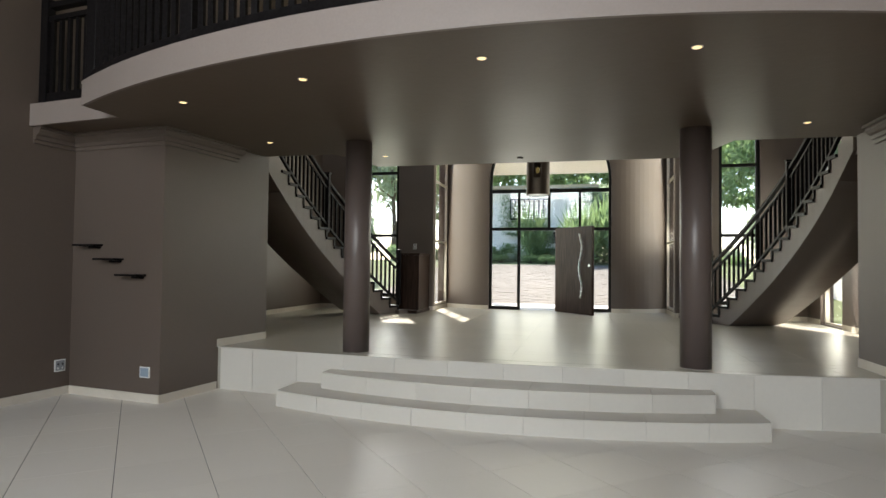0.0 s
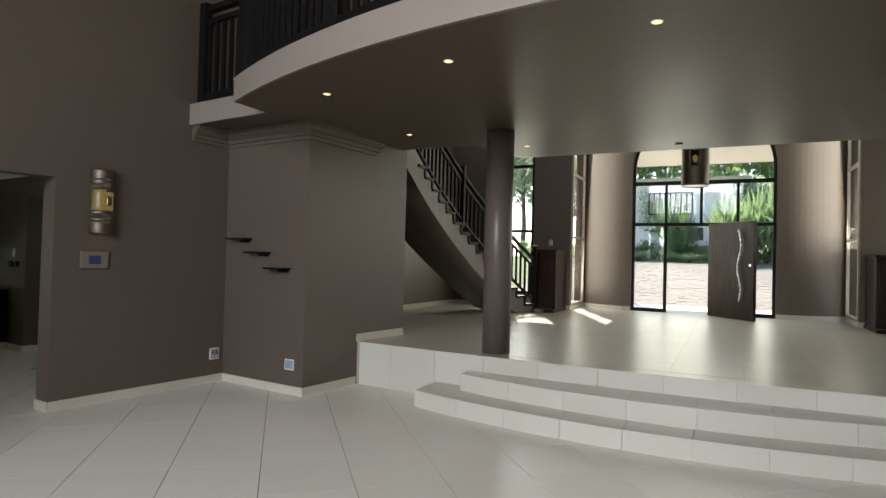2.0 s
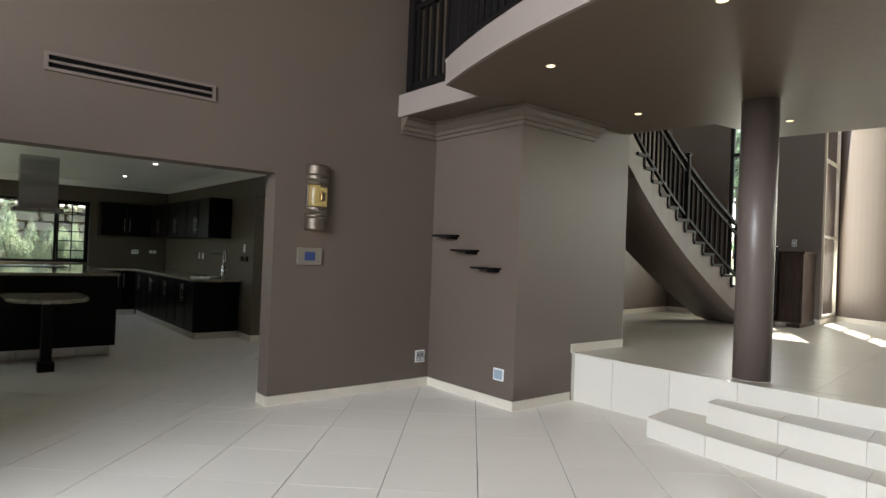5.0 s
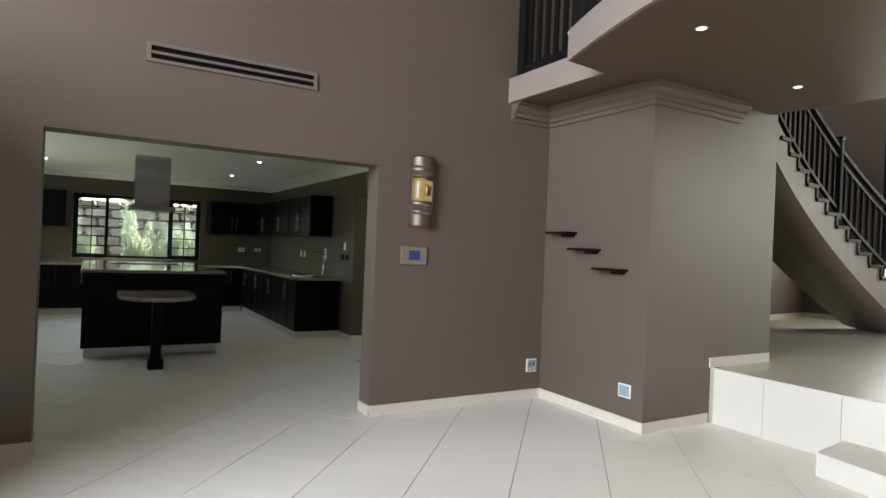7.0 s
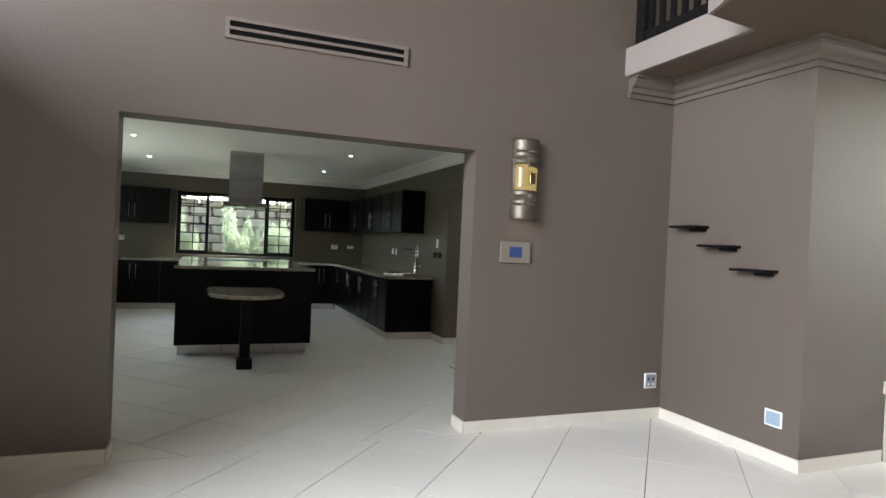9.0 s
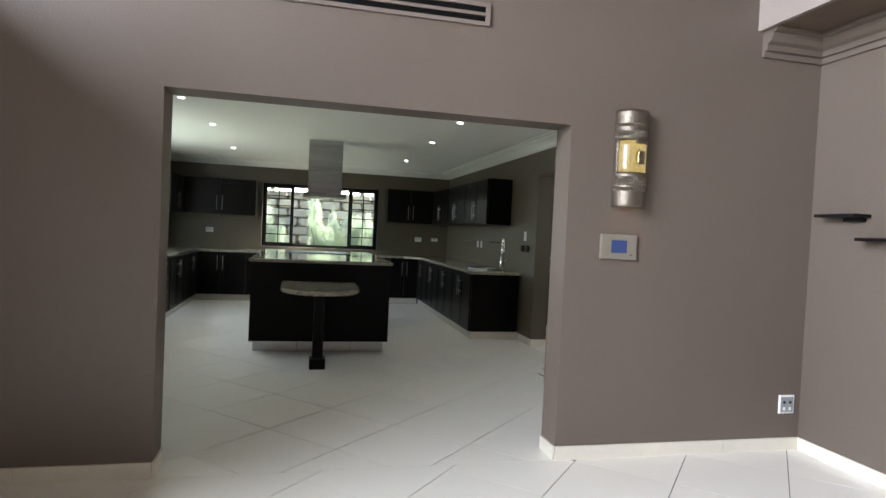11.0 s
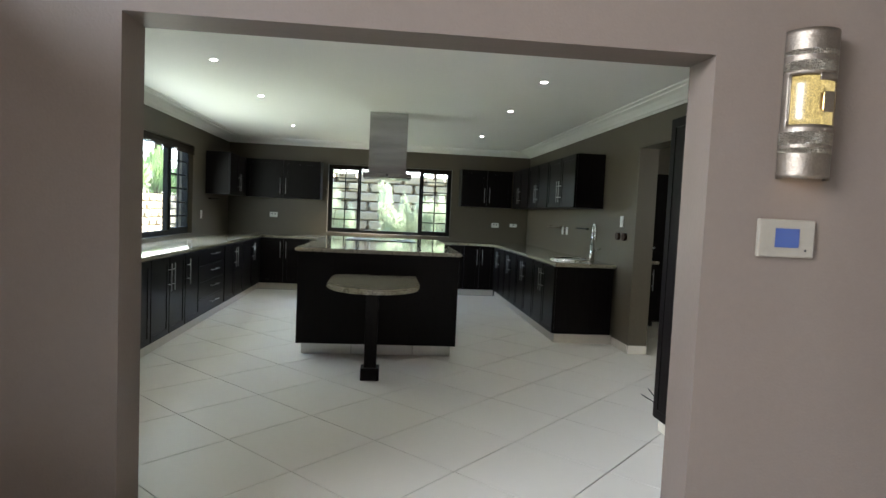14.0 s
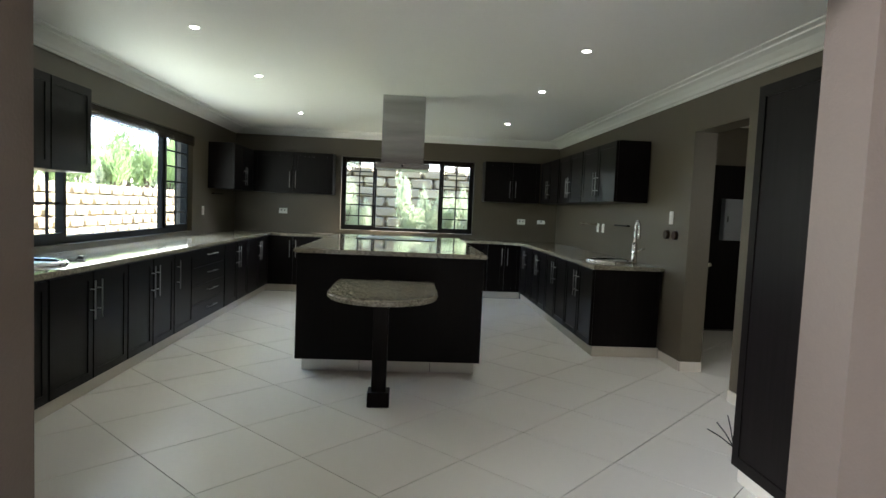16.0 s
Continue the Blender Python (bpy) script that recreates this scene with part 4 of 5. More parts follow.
def along(pts, step):
    """Points at even steps along a line in plan."""
    out, carry = [], 0.0
    for p, q in zip(pts, pts[1:]):
        p, q = Vector(p), Vector(q)
        l = (q - p).length
        while carry <= l:
            out.append(p.lerp(q, carry / l))
            carry += step
        carry -= l
    return out


inner = [(w, v + 0.09) for w, v in front]
for name, z, w, h in (("bottom_rail", TOP + 0.075, 0.06, 0.09), ("upper_rail", TOP + 0.82, 0.05, 0.05), ("handrail", TOP + 0.97, 0.085, 0.055)):
    part(name, sweep([(a, b, z) for a, b in inner], w, h), DARKWOOD_FLAT, rail)
bal = box(-0.022, 0.022, -0.016, 0.016, TOP + 0.12, TOP + 0.80)
bal_me = bpy.data.meshes.new("baluster")
bal.to_mesh(bal_me)
bal_me.materials.append(DARKWOOD_FLAT)
for p in along(inner, 0.105):
    piece("baluster", bal_me, rail, pose(p.x, p.y, 0))
for p in along(inner, 1.55):
    part("post", box(p.x - 0.05, p.x + 0.05, p.y - 0.045, p.y + 0.045, TOP, TOP + 1.02, bevel=0.006), DARKWOOD_FLAT, rail)
side_rail = thing("balcony_railing", "short black-stained timber railing against the kitchen wall", "railing")
ZT = TOP + 0.025
for z, w, h in ((ZT + 0.075, 0.06, 0.09), (ZT + 0.88, 0.05, 0.05), (ZT + 1.02, 0.085, 0.055)):
    part("rail", box(-4.88, -3.72, 5.60, 5.60 + w, z - h / 2, z + h / 2), DARKWOOD_FLAT, side_rail)
for i in range(9):
    x = -4.74 + 0.115 * i
    part("baluster", box(x - 0.02, x + 0.02, 5.612, 5.644, ZT + 0.12, ZT + 0.855), DARKWOOD_FLAT, side_rail)
for x in (-4.83, -3.72):
    part("post", box(x - 0.05, x + 0.05, 5.585, 5.675, ZT, ZT + 1.09, bevel=0.006), DARKWOOD_FLAT, side_rail)

# ---- lamps ----


def downlight(x, y, z, glow, m=None, label="recessed round downlight, lit, with a white rim"):
    d = thing("downlight", label, "downlight", (m or Matrix()) @ pose(x, y, z), "downlights")
    bm = bmesh.new()
    for i in range(28):
        a0, a1 = 2 * math.pi * i / 28, 2 * math.pi * (i + 1) / 28
        prof = ((0.026, -0.001), (0.031, -0.005), (0.036, -0.002), (0.036, 0.0))
        for (r0, z0), (r1, z1) in zip(prof, prof[1:]):
            bm.faces.new([bm.verts.new((r * math.cos(a), r * math.sin(a), zz)) for r, a, zz in ((r0, a0, z0), (r0, a1, z0), (r1, a1, z1), (r1, a0, z1))])
    bmesh.ops.remove_doubles(bm, verts=bm.verts[:], dist=0.0002)
    part("rim", bm, WHITEPLASTIC, d)
    part("lamp", cyl(pose(0, 0, -0.004), 0.026, 0.026, 0.003, 24), glow, d, "glowing lamp face")


for x, y in ((-7.56, 1.55), (-7.56, 4.24), (-9.03, 1.62), (-9.03, 4.26), (-11.2, 1.62), (-11.2, 4.30)):
    downlight(x, y, KC, LED)
    spot("downlight_beam", x, y, KC - 0.02, 1.1, (1.0, 0.97, 0.9))
for w, v in ((-2.54, -1.10), (-1.26, -1.47), (0.09, -1.64), (1.40, -1.57), (-2.66, 0.52), (-1.66, 1.52), (2.70, 0.60)):
    downlight(w, v, SLAB, LED_WARM, HALL)
    spot("downlight_beam", w, v, SLAB - 0.02, 1.1, (1.0, 0.85, 0.62), HALL)
smoke = thing("smoke_detector", "small round taupe smoke detector on the balcony underside", "smoke detector", HALL @ pose(-0.05, 1.9, SLAB))
part("body", cyl(pose(0, 0, -0.016), 0.03, 0.04, 0.016, 24), VENT, smoke)


def hammered_tube(r, h, z0, a0, a1, t=0.004, seg=40, rows=36, holes=()):
    """An upright sheet bent to a part of a cylinder, with cut-outs (a, b, low, high) as shares of arc and height."""
    bm = bmesh.new()
    grid = [[bm.verts.new((r * math.cos(a0 + (a1 - a0) * i / seg), r * math.sin(a0 + (a1 - a0) * i / seg), z0 + h * j / rows)) for i in range(seg + 1)] for j in range(rows + 1)]
    for j in range(rows):
        for i in range(seg):
            u, v = (i + 0.5) / seg, (j + 0.5) / rows
            if any(a < u < b and lo < v < hi for a, b, lo, hi in holes):
                continue
            f = bm.faces.new((grid[j][i], grid[j][i + 1], grid[j + 1][i + 1], grid[j + 1][i]))
            f.smooth = True
    bmesh.ops.delete(bm, geom=[v for v in bm.verts if not v.link_faces], context="VERTS")
    bmesh.ops.solidify(bm, geom=bm.faces[:], thickness=t)
    return bm


sc = thing("wall_sconce", "half-round hammered pewter wall sconce with a lit amber window", "wall light", pose(KW1, 4.645, 1.565))
part("shell", hammered_tube(0.105, 0.59, 0, -math.pi / 2, math.pi / 2, holes=[(0.10, 0.90, 0.36, 0.70)]), PEWTER, sc)
for a0, a1 in ((0.10, 0.13), (0.80, 0.84)):
    part("shell_bar", hammered_tube(0.1055, 0.205, 0.21, math.pi * (a0 - 0.5), math.pi * (a1 - 0.5), 0.004, 4, 6), PEWTER, sc)
part("window_head", hammered_tube(0.1065, 0.03, 0.385, -math.pi * 0.06, math.pi * 0.31, 0.004, 12, 2), PEWTER, sc)
part("amber_pane", hammered_tube(0.098, 0.20, 0.205, -math.pi * 0.46, math.pi * 0.46, 0.002, 30, 6, [(0.455, 0.535, 0.3, 0.7)]), AMBER, sc, "amber glass pane")
for z, bh in ((0.10, 0.022), (0.135, 0.05), (0.425, 0.04), (0.488, 0.02)):
    part("band", hammered_tube(0.107, bh, z, -math.pi / 2, math.pi / 2, 0.003, 40, 2), EMBOSS, sc, "embossed bright band")
part("window_plate", box(0.099, 0.106, 0.002, 0.042, 0.262, 0.342), PEWTER, sc)
bm = bmesh.new()
bmesh.ops.create_uvsphere(bm, u_segments=16, v_segments=12, radius=0.024)
bmesh.ops.transform(bm, matrix=pose(0.06, -0.022, 0.305) @ Matrix.Diagonal((1, 1, 1.5, 1)), verts=bm.verts[:])
for f in bm.faces:
    f.smooth = True
part("bulb", bm, BULB, sc, "glowing warm bulb")
part("back_plate", box(0, 0.006, -0.08, 0.08, 0.03, 0.56), PEWTER, sc)
pl = bpy.data.lights.new("sconce_lamp", "POINT")
pl.energy, pl.color, pl.shadow_soft_size = 0.2, (1.0, 0.66, 0.28), 0.03
new("sconce_lamp", pl).matrix_world = pose(KW1 + 0.05, 4.64, 1.80)

pend = thing("pendant_lamp", "large hammered pewter cylinder pendant hanging in the hall", "pendant light", HALL @ pose(0.03, 3.7, 2.5))
part("shade", hammered_tube(0.175, 0.85, 0, 0, 2 * math.pi, seg=64, holes=[(0.70, 0.80, 0.30, 0.55)]), PEWTER, pend)
part("diffuser", cyl(pose(0, 0, 0.01), 0.168, 0.168, 0.008, 40), WHITEPLASTIC, pend, "white glass bottom disc")
part("rod", cyl(pose(0, 0, 0.80), 0.01, 0.01, HIGH - 3.3, 12), STEEL, pend)
part("top_disc", cyl(pose(0, 0, 0.80), 0.17, 0.17, 0.006, 40), PEWTER, pend)
bm = bmesh.new()
bmesh.ops.create_uvsphere(bm, u_segments=16, v_segments=12, radius=0.03)
bmesh.ops.transform(bm, matrix=pose(0, -0.08, 0.37) @ Matrix.Diagonal((1, 1, 1.6, 1)), verts=bm.verts[:])
part("bulb", bm, AMBER, pend, "dim amber bulb")

# ---- things on the living room walls ----
th = thing("wall_thermostat", "cream wall control panel with a small blue screen", "thermostat", pose(KW1, 4.475, 1.245))
part("frame", box(0, 0.022, 0, 0.245, 0, 0.155, bevel=0.005), CREAMPLASTIC, th)
part("screen", box(0.0222, 0.0235, 0.07, 0.175, 0.04, 0.118), SCREEN, th, "blue lit screen")
part("button", cyl(pose(0.0222, 0.205, 0.03, 0, 90), 0.005, 0.005, 0.003, 10), BLACK, th)

vent = thing("air_vent", "long taupe slotted air conditioning vent high on the wall", "air vent", pose(KW1, 2.53, 2.56))
bm = bmesh.new()
for a in ((0, 0.018, 0, 1.17, 0, 0.022), (0, 0.018, 0, 1.17, 0.108, 0.13), (0, 0.018, 0, 0.025, 0.022, 0.108), (0, 0.018, 1.145, 1.17, 0.022, 0.108)):
    add_box(bm, *a)
part("frame", bm, VENT, vent)
# Flat near-black sheet: the shade inside the slots is put into its colour.
part("backing", box(0.0005, 0.004, 0.025, 1.145, 0.022, 0.108), VENT_DARK, vent)
for z in (0.056,):
    part("slat", box(0.004, 0.016, 0.025, 1.145, z, z + 0.018), VENT, vent)

for x, z in ((-4.755, 1.57), (-4.455, 1.425), (-4.145, 1.265)):
    sh = thing("floating_shelf", "small thin dark floating shelf on the pier", "shelf", pose(x, 6.03, z), "row of small shelves")
    part("board", box(0, 0.29, -0.13, -0.0005, 0, 0.02, bevel=0.003), DARKWOOD_FLAT, sh)
    # One dark block stands for the bracket and the shadow under the board.
    part("bracket", box(0.14, 0.26, -0.05, -0.0005, -0.024, -0.0005, bevel=0.003), DARKWOOD_FLAT, sh)


def plate(name, label, m, w, h, face, cat="socket", holes=0, rocker=0):
    """A flush plate on a wall at the pose m, facing -y."""
    s = thing(name, label, cat, m)
    part("frame", box(0, w, -0.011, -0.0003, 0, h, bevel=0.003), WHITEPLASTIC, s)
    f = part("cover", box(0.012, w - 0.012, -0.0135, -0.0112, 0.012, h - 0.012), face, s)
    for i in range(holes):
        part("socket_hole", cyl(pose(w * (i + 0.8) / (holes + 0.6), -0.0136, h * 0.62, 90), 0.011, 0.011, 0.002, 12), BLACK, f)
        part("switch", box(w * (i + 0.8) / (holes + 0.6) - 0.008, w * (i + 0.8) / (holes + 0.6) + 0.008, -0.0165, -0.0136, h * 0.2, h * 0.36), WHITEPLASTIC, f)
    for i in range(rocker):
        part("switch", box(w * 0.3, w * 0.7, -0.018, -0.0136, h * 0.3, h * 0.7), WHITEPLASTIC, f)
    return s


plate("cover_plate", "blue-grey blank cover plate low on the pier", pose(-3.90, 6.03, 0.245), 0.13, 0.11, BLUEGREY, "cover plate")
plate("wall_socket", "white double socket low on the kitchen wall", pose(KW1, 5.855, 0.25, 0, 0, 90), 0.12, 0.125, GREYPLASTIC, holes=2)
plate("light_switch", "white light switch beside the bay window", HALL @ pose(-2.86, BV, 1.76), 0.075, 0.12, GREYPLASTIC, "light switch", rocker=1)

# ---- small things in the kitchen ----
for y, z, h in ((0.98, 1.17, 2), (4.85, 1.15, 2), (5.18, 1.17, 1)):
    plate("wall_socket", "white socket plate over the worktop", pose(KX, y, z, 0, 0, 90), 0.13, 0.085 if h == 2 else 0.06, WHITEPLASTIC, holes=h)
plate("light_switch", "white light switch on the window wall", pose(-11.55, KY0, 1.13, 0, 0, 180), 0.07, 0.12, WHITEPLASTIC, "light switch", rocker=1)
for x in (-10.95, -10.75):
    plate("light_switch", "slim white switch over the sink worktop", pose(x, KY1, 1.14), 0.07, 0.11, WHITEPLASTIC, "light switch", rocker=1)
plate("light_switch", "white light switch beside the scullery doorway", pose(-8.83, KY1, 1.30), 0.07, 0.12, WHITEPLASTIC, "light switch", rocker=1)
for x in (-8.86, -8.68):
    fl = thing("isolator_knob", "round brown isolator knob on the wall", "isolator", pose(x, KY1, 1.20))
    part("knob", cyl(pose(0, -0.0005, 0, 90), 0.045, 0.04, 0.03, 20), DOORWOOD, fl)
tb = thing("towel_rail", "short dark rail on the wall over the worktop", "rail", pose(-10.2, KY1, 1.24))
part("bar", box(0, 0.42, -0.05, -0.03, 0, 0.02, bevel=0.004), DARKWOOD_FLAT, tb)
for x in (0.05, 0.35):
    part("bracket", box(x, x + 0.02, -0.03, -0.0005, 0.002, 0.018), DARKWOOD_FLAT, tb)
tb2 = thing("towel_rail", "short dark rail under the wall cabinet", "rail", pose(-11.9, KY0, 1.42, 0, 0, 180))
part("bar", box(0, 0.42, -0.05, -0.03, 0, 0.02, bevel=0.004), DARKWOOD_FLAT, tb2)
for x in (0.05, 0.35):
    part("bracket", box(x, x + 0.02, -0.03, -0.0005, 0.002, 0.018), DARKWOOD_FLAT, tb2)


def sink(m):
    s = thing("sink", "round stainless steel sink bowl in the granite worktop", "sink", m)
    bm = bmesh.new()
    prof = ((0.240, 0.001), (0.237, 0.016), (0.225, 0.022), (0.20, 0.017), (0.192, 0.001))
    for i in range(36):
        a0, a1 = 2 * math.pi * i / 36, 2 * math.pi * (i + 1) / 36
        for (r0, z0), (r1, z1) in zip(prof, prof[1:]):
            f = bm.faces.new([bm.verts.new((r * math.cos(a), r * math.sin(a), z)) for r, a, z in ((r1, a0, z1), (r1, a1, z1), (r0, a1, z0), (r0, a0, z0))])
            f.smooth = True
    bmesh.ops.remove_doubles(bm, verts=bm.verts[:], dist=0.0002)
    part("rim", bm, CHROME, s)
    part("bowl_floor", cyl(pose(0, 0, 0.0015), 0.19, 0.19, 0.001, 36), STEEL, s)
    part("drain", cyl(pose(0, 0, 0.0028), 0.03, 0.03, 0.002, 20), CHROME, s)


def tap(m):
    s = thing("mixer_tap", "tall chrome kitchen mixer tap", "tap", m)
    part("body", cyl(pose(0, 0, 0), 0.032, 0.026, 0.20, 16), CHROME, s)
    bm = bmesh.new()
    pts = [Vector((0, 0, 0.20))] + [Vector((0, -0.09 + 0.09 * math.cos(a), 0.34 + 0.09 * math.sin(a))) for a in [math.pi * i / 10 for i in range(11)]] + [Vector((0, -0.18, 0.26))]
    for p, q in zip(pts, pts[1:]):
        d = q - p
        add_cyl(bm, Matrix.Translation(p) @ d.to_track_quat("Z", "Y").to_matrix().to_4x4(), 0.016, 0.016, d.length + 0.004, 12)
    part("spout", bm, CHROME, s)
    part("lever", cyl(pose(0.018, 0, 0.12, 0, 70, 0), 0.012, 0.009, 0.11, 10), CHROME, s)


sink(pose(-9.45, 5.16, CT))
tap(pose(-9.40, 5.40, CT, 0, 0, 80))
sink(pose(-7.35, 0.58, CT))
wire = thing("loose_cables", "loose cut cable ends sticking out of the floor", "cable", pose(-6.72, 5.03, 0))
for i, (dx, dy) in enumerate(((-0.20, -0.06), (-0.17, -0.02), (-0.14, 0.03))):
    cu = [(0, 0, 0.004), (dx * 0.5, dy * 0.5, 0.03 + 0.03 * i), (dx, dy, 0.04 + 0.055 * i)]
    bm = bmesh.new()
    for p, q in zip(cu, cu[1:]):
        d = Vector(q) - Vector(p)
        add_cyl(bm, Matrix.Translation(p) @ d.to_track_quat("Z", "Y").to_matrix().to_4x4(), 0.004, 0.004, d.length, 8)
    part("cable", bm, BLACK, wire)
cable = thing("loose_cable", "thin black cable lying on the worktop", "cable", pose(-7.75, 0.72, CT))
bm = bmesh.new()
pts = [Vector((0.5 * i / 12, 0.05 * math.sin(i * 0.9), 0.005)) for i in range(13)]
for p, q in zip(pts, pts[1:]):
    d = q - p
    add_cyl(bm, Matrix.Translation(p) @ d.to_track_quat("Z", "Y").to_matrix().to_4x4(), 0.004, 0.004, d.length + 0.002, 8)
part("cord", bm, BLACK, cable)
part("plug", box(-0.022, 0.022, -0.018, 0.018, 0, 0.025, bevel=0.005), BLACK, cable)

# burglar bars on the side sashes, and rolled blinds


def sash_bars(label, m, w, z0, z1, cols, rows):
    s = thing("burglar_bars", label, "window bars", m, "barred sashes")
    for i in range(1, cols):
        part("bar", box(w * i / cols - 0.009, w * i / cols + 0.009, 0, 0.018, z0, z1), FRAME, s)
    for j in range(1, rows):
        z = z0 + (z1 - z0) * j / rows
        part("bar", box(0, w, 0.019, 0.033, z - 0.009, z + 0.009), FRAME, s)
    bm = bmesh.new()
    for a in ((0, 0.03, -0.01, 0.04, z0, z1), (w - 0.03, w, -0.01, 0.04, z0, z1), (0.03, w - 0.03, -0.01, 0.04, z0, z0 + 0.03), (0.03, w - 0.03, -0.01, 0.04, z1 - 0.03, z1)):
        add_box(bm, *a)
    part("sash_frame", bm, FRAME, s)


sash_bars("dark barred opening sash of the kitchen window", pose(KX - 0.05, 2.00, 0, 0, 0, 90), 0.49, 1.0, 2.08, 2, 6)
sash_bars("dark barred opening sash of the kitchen window", pose(KX - 0.05, 3.58, 0, 0, 0, 90), 0.48, 1.0, 2.08, 2, 6)
sash_bars("dark barred opening sash of the long kitchen window", pose(-10.44, KY0 - 0.05, 0, 0, 0, 180), 0.70, 0.99, 2.08, 2, 6)
sash_bars("dark barred opening sash of the long kitchen window", pose(-7.76, KY0 - 0.05, 0, 0, 0, 180), 0.66, 0.99, 2.08, 3, 4)


def blind(label, m, w, z0, z1):
    b = thing("roman_blind", label, "blind", m)
    n = 7
    for i in range(n):
        z = z0 + (z1 - z0) * i / n
        part("slat", box(0, w, -0.03 - 0.006 * (i % 2), -0.012, z, z + (z1 - z0) / n * 0.62), BLIND, b)


blind("rolled-up dark bamboo blind over the window", pose(KX - 0.02, 1.97, 0, 0, 0, 90), 2.12, 2.04, 2.125)
blind("rolled-up dark bamboo blind over the long window", pose(-7.72, KY0 - 0.01, 0, 0, 0, 180), 3.46, 2.01, 2.13)

# ---- scullery beyond the doorway ----
sd = thing("scullery_door", "dark stained timber door in the scullery", "door", pose(-10.5, 6.42, 0, 0, 0, 90))
part("leaf", box(0, 0.90, -0.05, -0.005, 0.01, 2.03, bevel=0.004), DARKWOOD, sd)
part("door_frame", box(-0.06, 0, -0.06, -0.001, 0, 2.09), DARKWOOD, sd)
part("handle", cyl(pose(0.10, -0.09, 1.02, 0, 90), 0.009, 0.009, 0.13, 10), STEEL, sd, "steel lever handle")
# White board coloured grey: the scullery's shade is put into its colour.
db = thing("distribution_board", "metal distribution board in shade-grey beside the scullery door", "electrical box", pose(-10.44, 6.86, 1.12, 0, 0, 90))
part("box", box(0, 0.26, -0.09, 0.008, 0, 0.5, bevel=0.006), GREYPLASTIC, db)
part("cover", box(0.015, 0.245, -0.1, -0.0905, 0.015, 0.485, bevel=0.004), GREYPLASTIC, db)
part("catch", box(0.03, 0.042, -0.106, -0.1, 0.22, 0.29), BLACK, db)
unit("base_cabinet", "dark stained scullery base cabinet", pose(-9.52, 5.72, 0, 0, 0, 90), 0.53, 0.86, 0.9, ("r",))
slab_top("scullery_worktop", "granite worktop on the scullery cabinet", [(-10.45, 5.71), (-9.48, 5.71), (-9.48, 6.28), (-10.45, 6.28)], 0.861, 0.90)

wr = thing("wall_rail", "slim dark metal utensil rail on the kitchen wall", "rail", pose(-11.59, KY1, 1.235))
part("bar", cyl(pose(0, -0.035, 0, 0, 90), 0.009, 0.009, 0.72, 12), PEWTER, wr)
for x in (0.08, 0.64):
    part("bracket", box(x - 0.012, x + 0.012, -0.036, -0.0005, -0.018, 0.018, bevel=0.003), PEWTER, wr)

# ---- outdoors ----


def ground_z(x, y):
    v = (HALL.inverted() @ Vector((x, y, 0))).y
    if v < 8.2:
        return -0.32
    return 0.36 + 0.105 * min(max(v - 10.5, 0), 13)


bm = bmesh.new()
gx = [-400, -120, -60] + [-40 + 2 * i for i in range(41)] + [60, 120, 400]
gy = [-400, -120, -60, -30, -10, 0, 6, 10, 12] + [14.6 + 1.5 * i for i in range(20)] + [60, 120, 400]
vs = [[bm.verts.new((x, y, ground_z(x, y))) for x in gx] for y in gy]
for i in range(len(gy) - 1):
    for j in range(len(gx) - 1):
        bm.faces.new((vs[i][j], vs[i][j + 1], vs[i + 1][j + 1], vs[i + 1][j]))
structure("ground", bm, GROUND, "dry earth and grass around the house", "ground")
structure("porch_floor", box(-3.2, 3.2, DV + 0.27, 10.4, -0.3, P - 0.02), STEPTILE, "pale porch floor before the entrance", "floor", HALL)
# The mass above the underside is added to keep sun out of the fanlight.
structure("porch_ceiling", box(-2.35, 2.05, DV + 0.27, 11.6, 4.05, 5.6), CREAM, "cream rendered underside of the porch roof", "ceiling", HALL)
for w in (-2.2, 1.9):
    pc = thing("porch_column", "cream rendered porch column", "column", HALL @ pose(w, 11.4, 0), "porch columns")
    part("shaft", box(-0.12, 0.12, -0.12, 0.12, 0.2, 4.05, bevel=0.01), CREAM, pc)

# driveway of small pavers
rng = random.Random(4)
verts, faces = [], []
for j in range(62):
    for i in range(44):
        w, v = -5.5 + i * 0.25 + (0.125 if j % 2 else 0), 10.42 + j * 0.18
        a, b = 0.1245, 0.0895
        q = HALL @ Vector((w, v, 0))
        z = ground_z(q.x, q.y) + 0.02 + rng.uniform(-0.006, 0.008)
        k = len(verts)
        for dz in (-0.02, 0):
            for dx, dy in ((-a, -b), (a, -b), (a, b), (-a, b)):
                verts.append((w + dx * (1 if dz else 0.97), v + dy * (1 if dz else 0.96), z + dz + 0.105 * dy * (v > 10.5)))
        faces += [(k + 4, k + 5, k + 6, k + 7)] + [(k + s, k + (s + 1) % 4, k + 4 + (s + 1) % 4, k + 4 + s) for s in range(4)]
me = bpy.data.meshes.new("driveway_pavers")
me.from_pydata(verts, [], faces)
me.materials.append(PAVER)
dw = tagged(new("driveway_pavers", me), "worn grey-brown brick driveway sloping up from the porch", "paving", kind="stuff")
dw.matrix_world = HALL

# planting


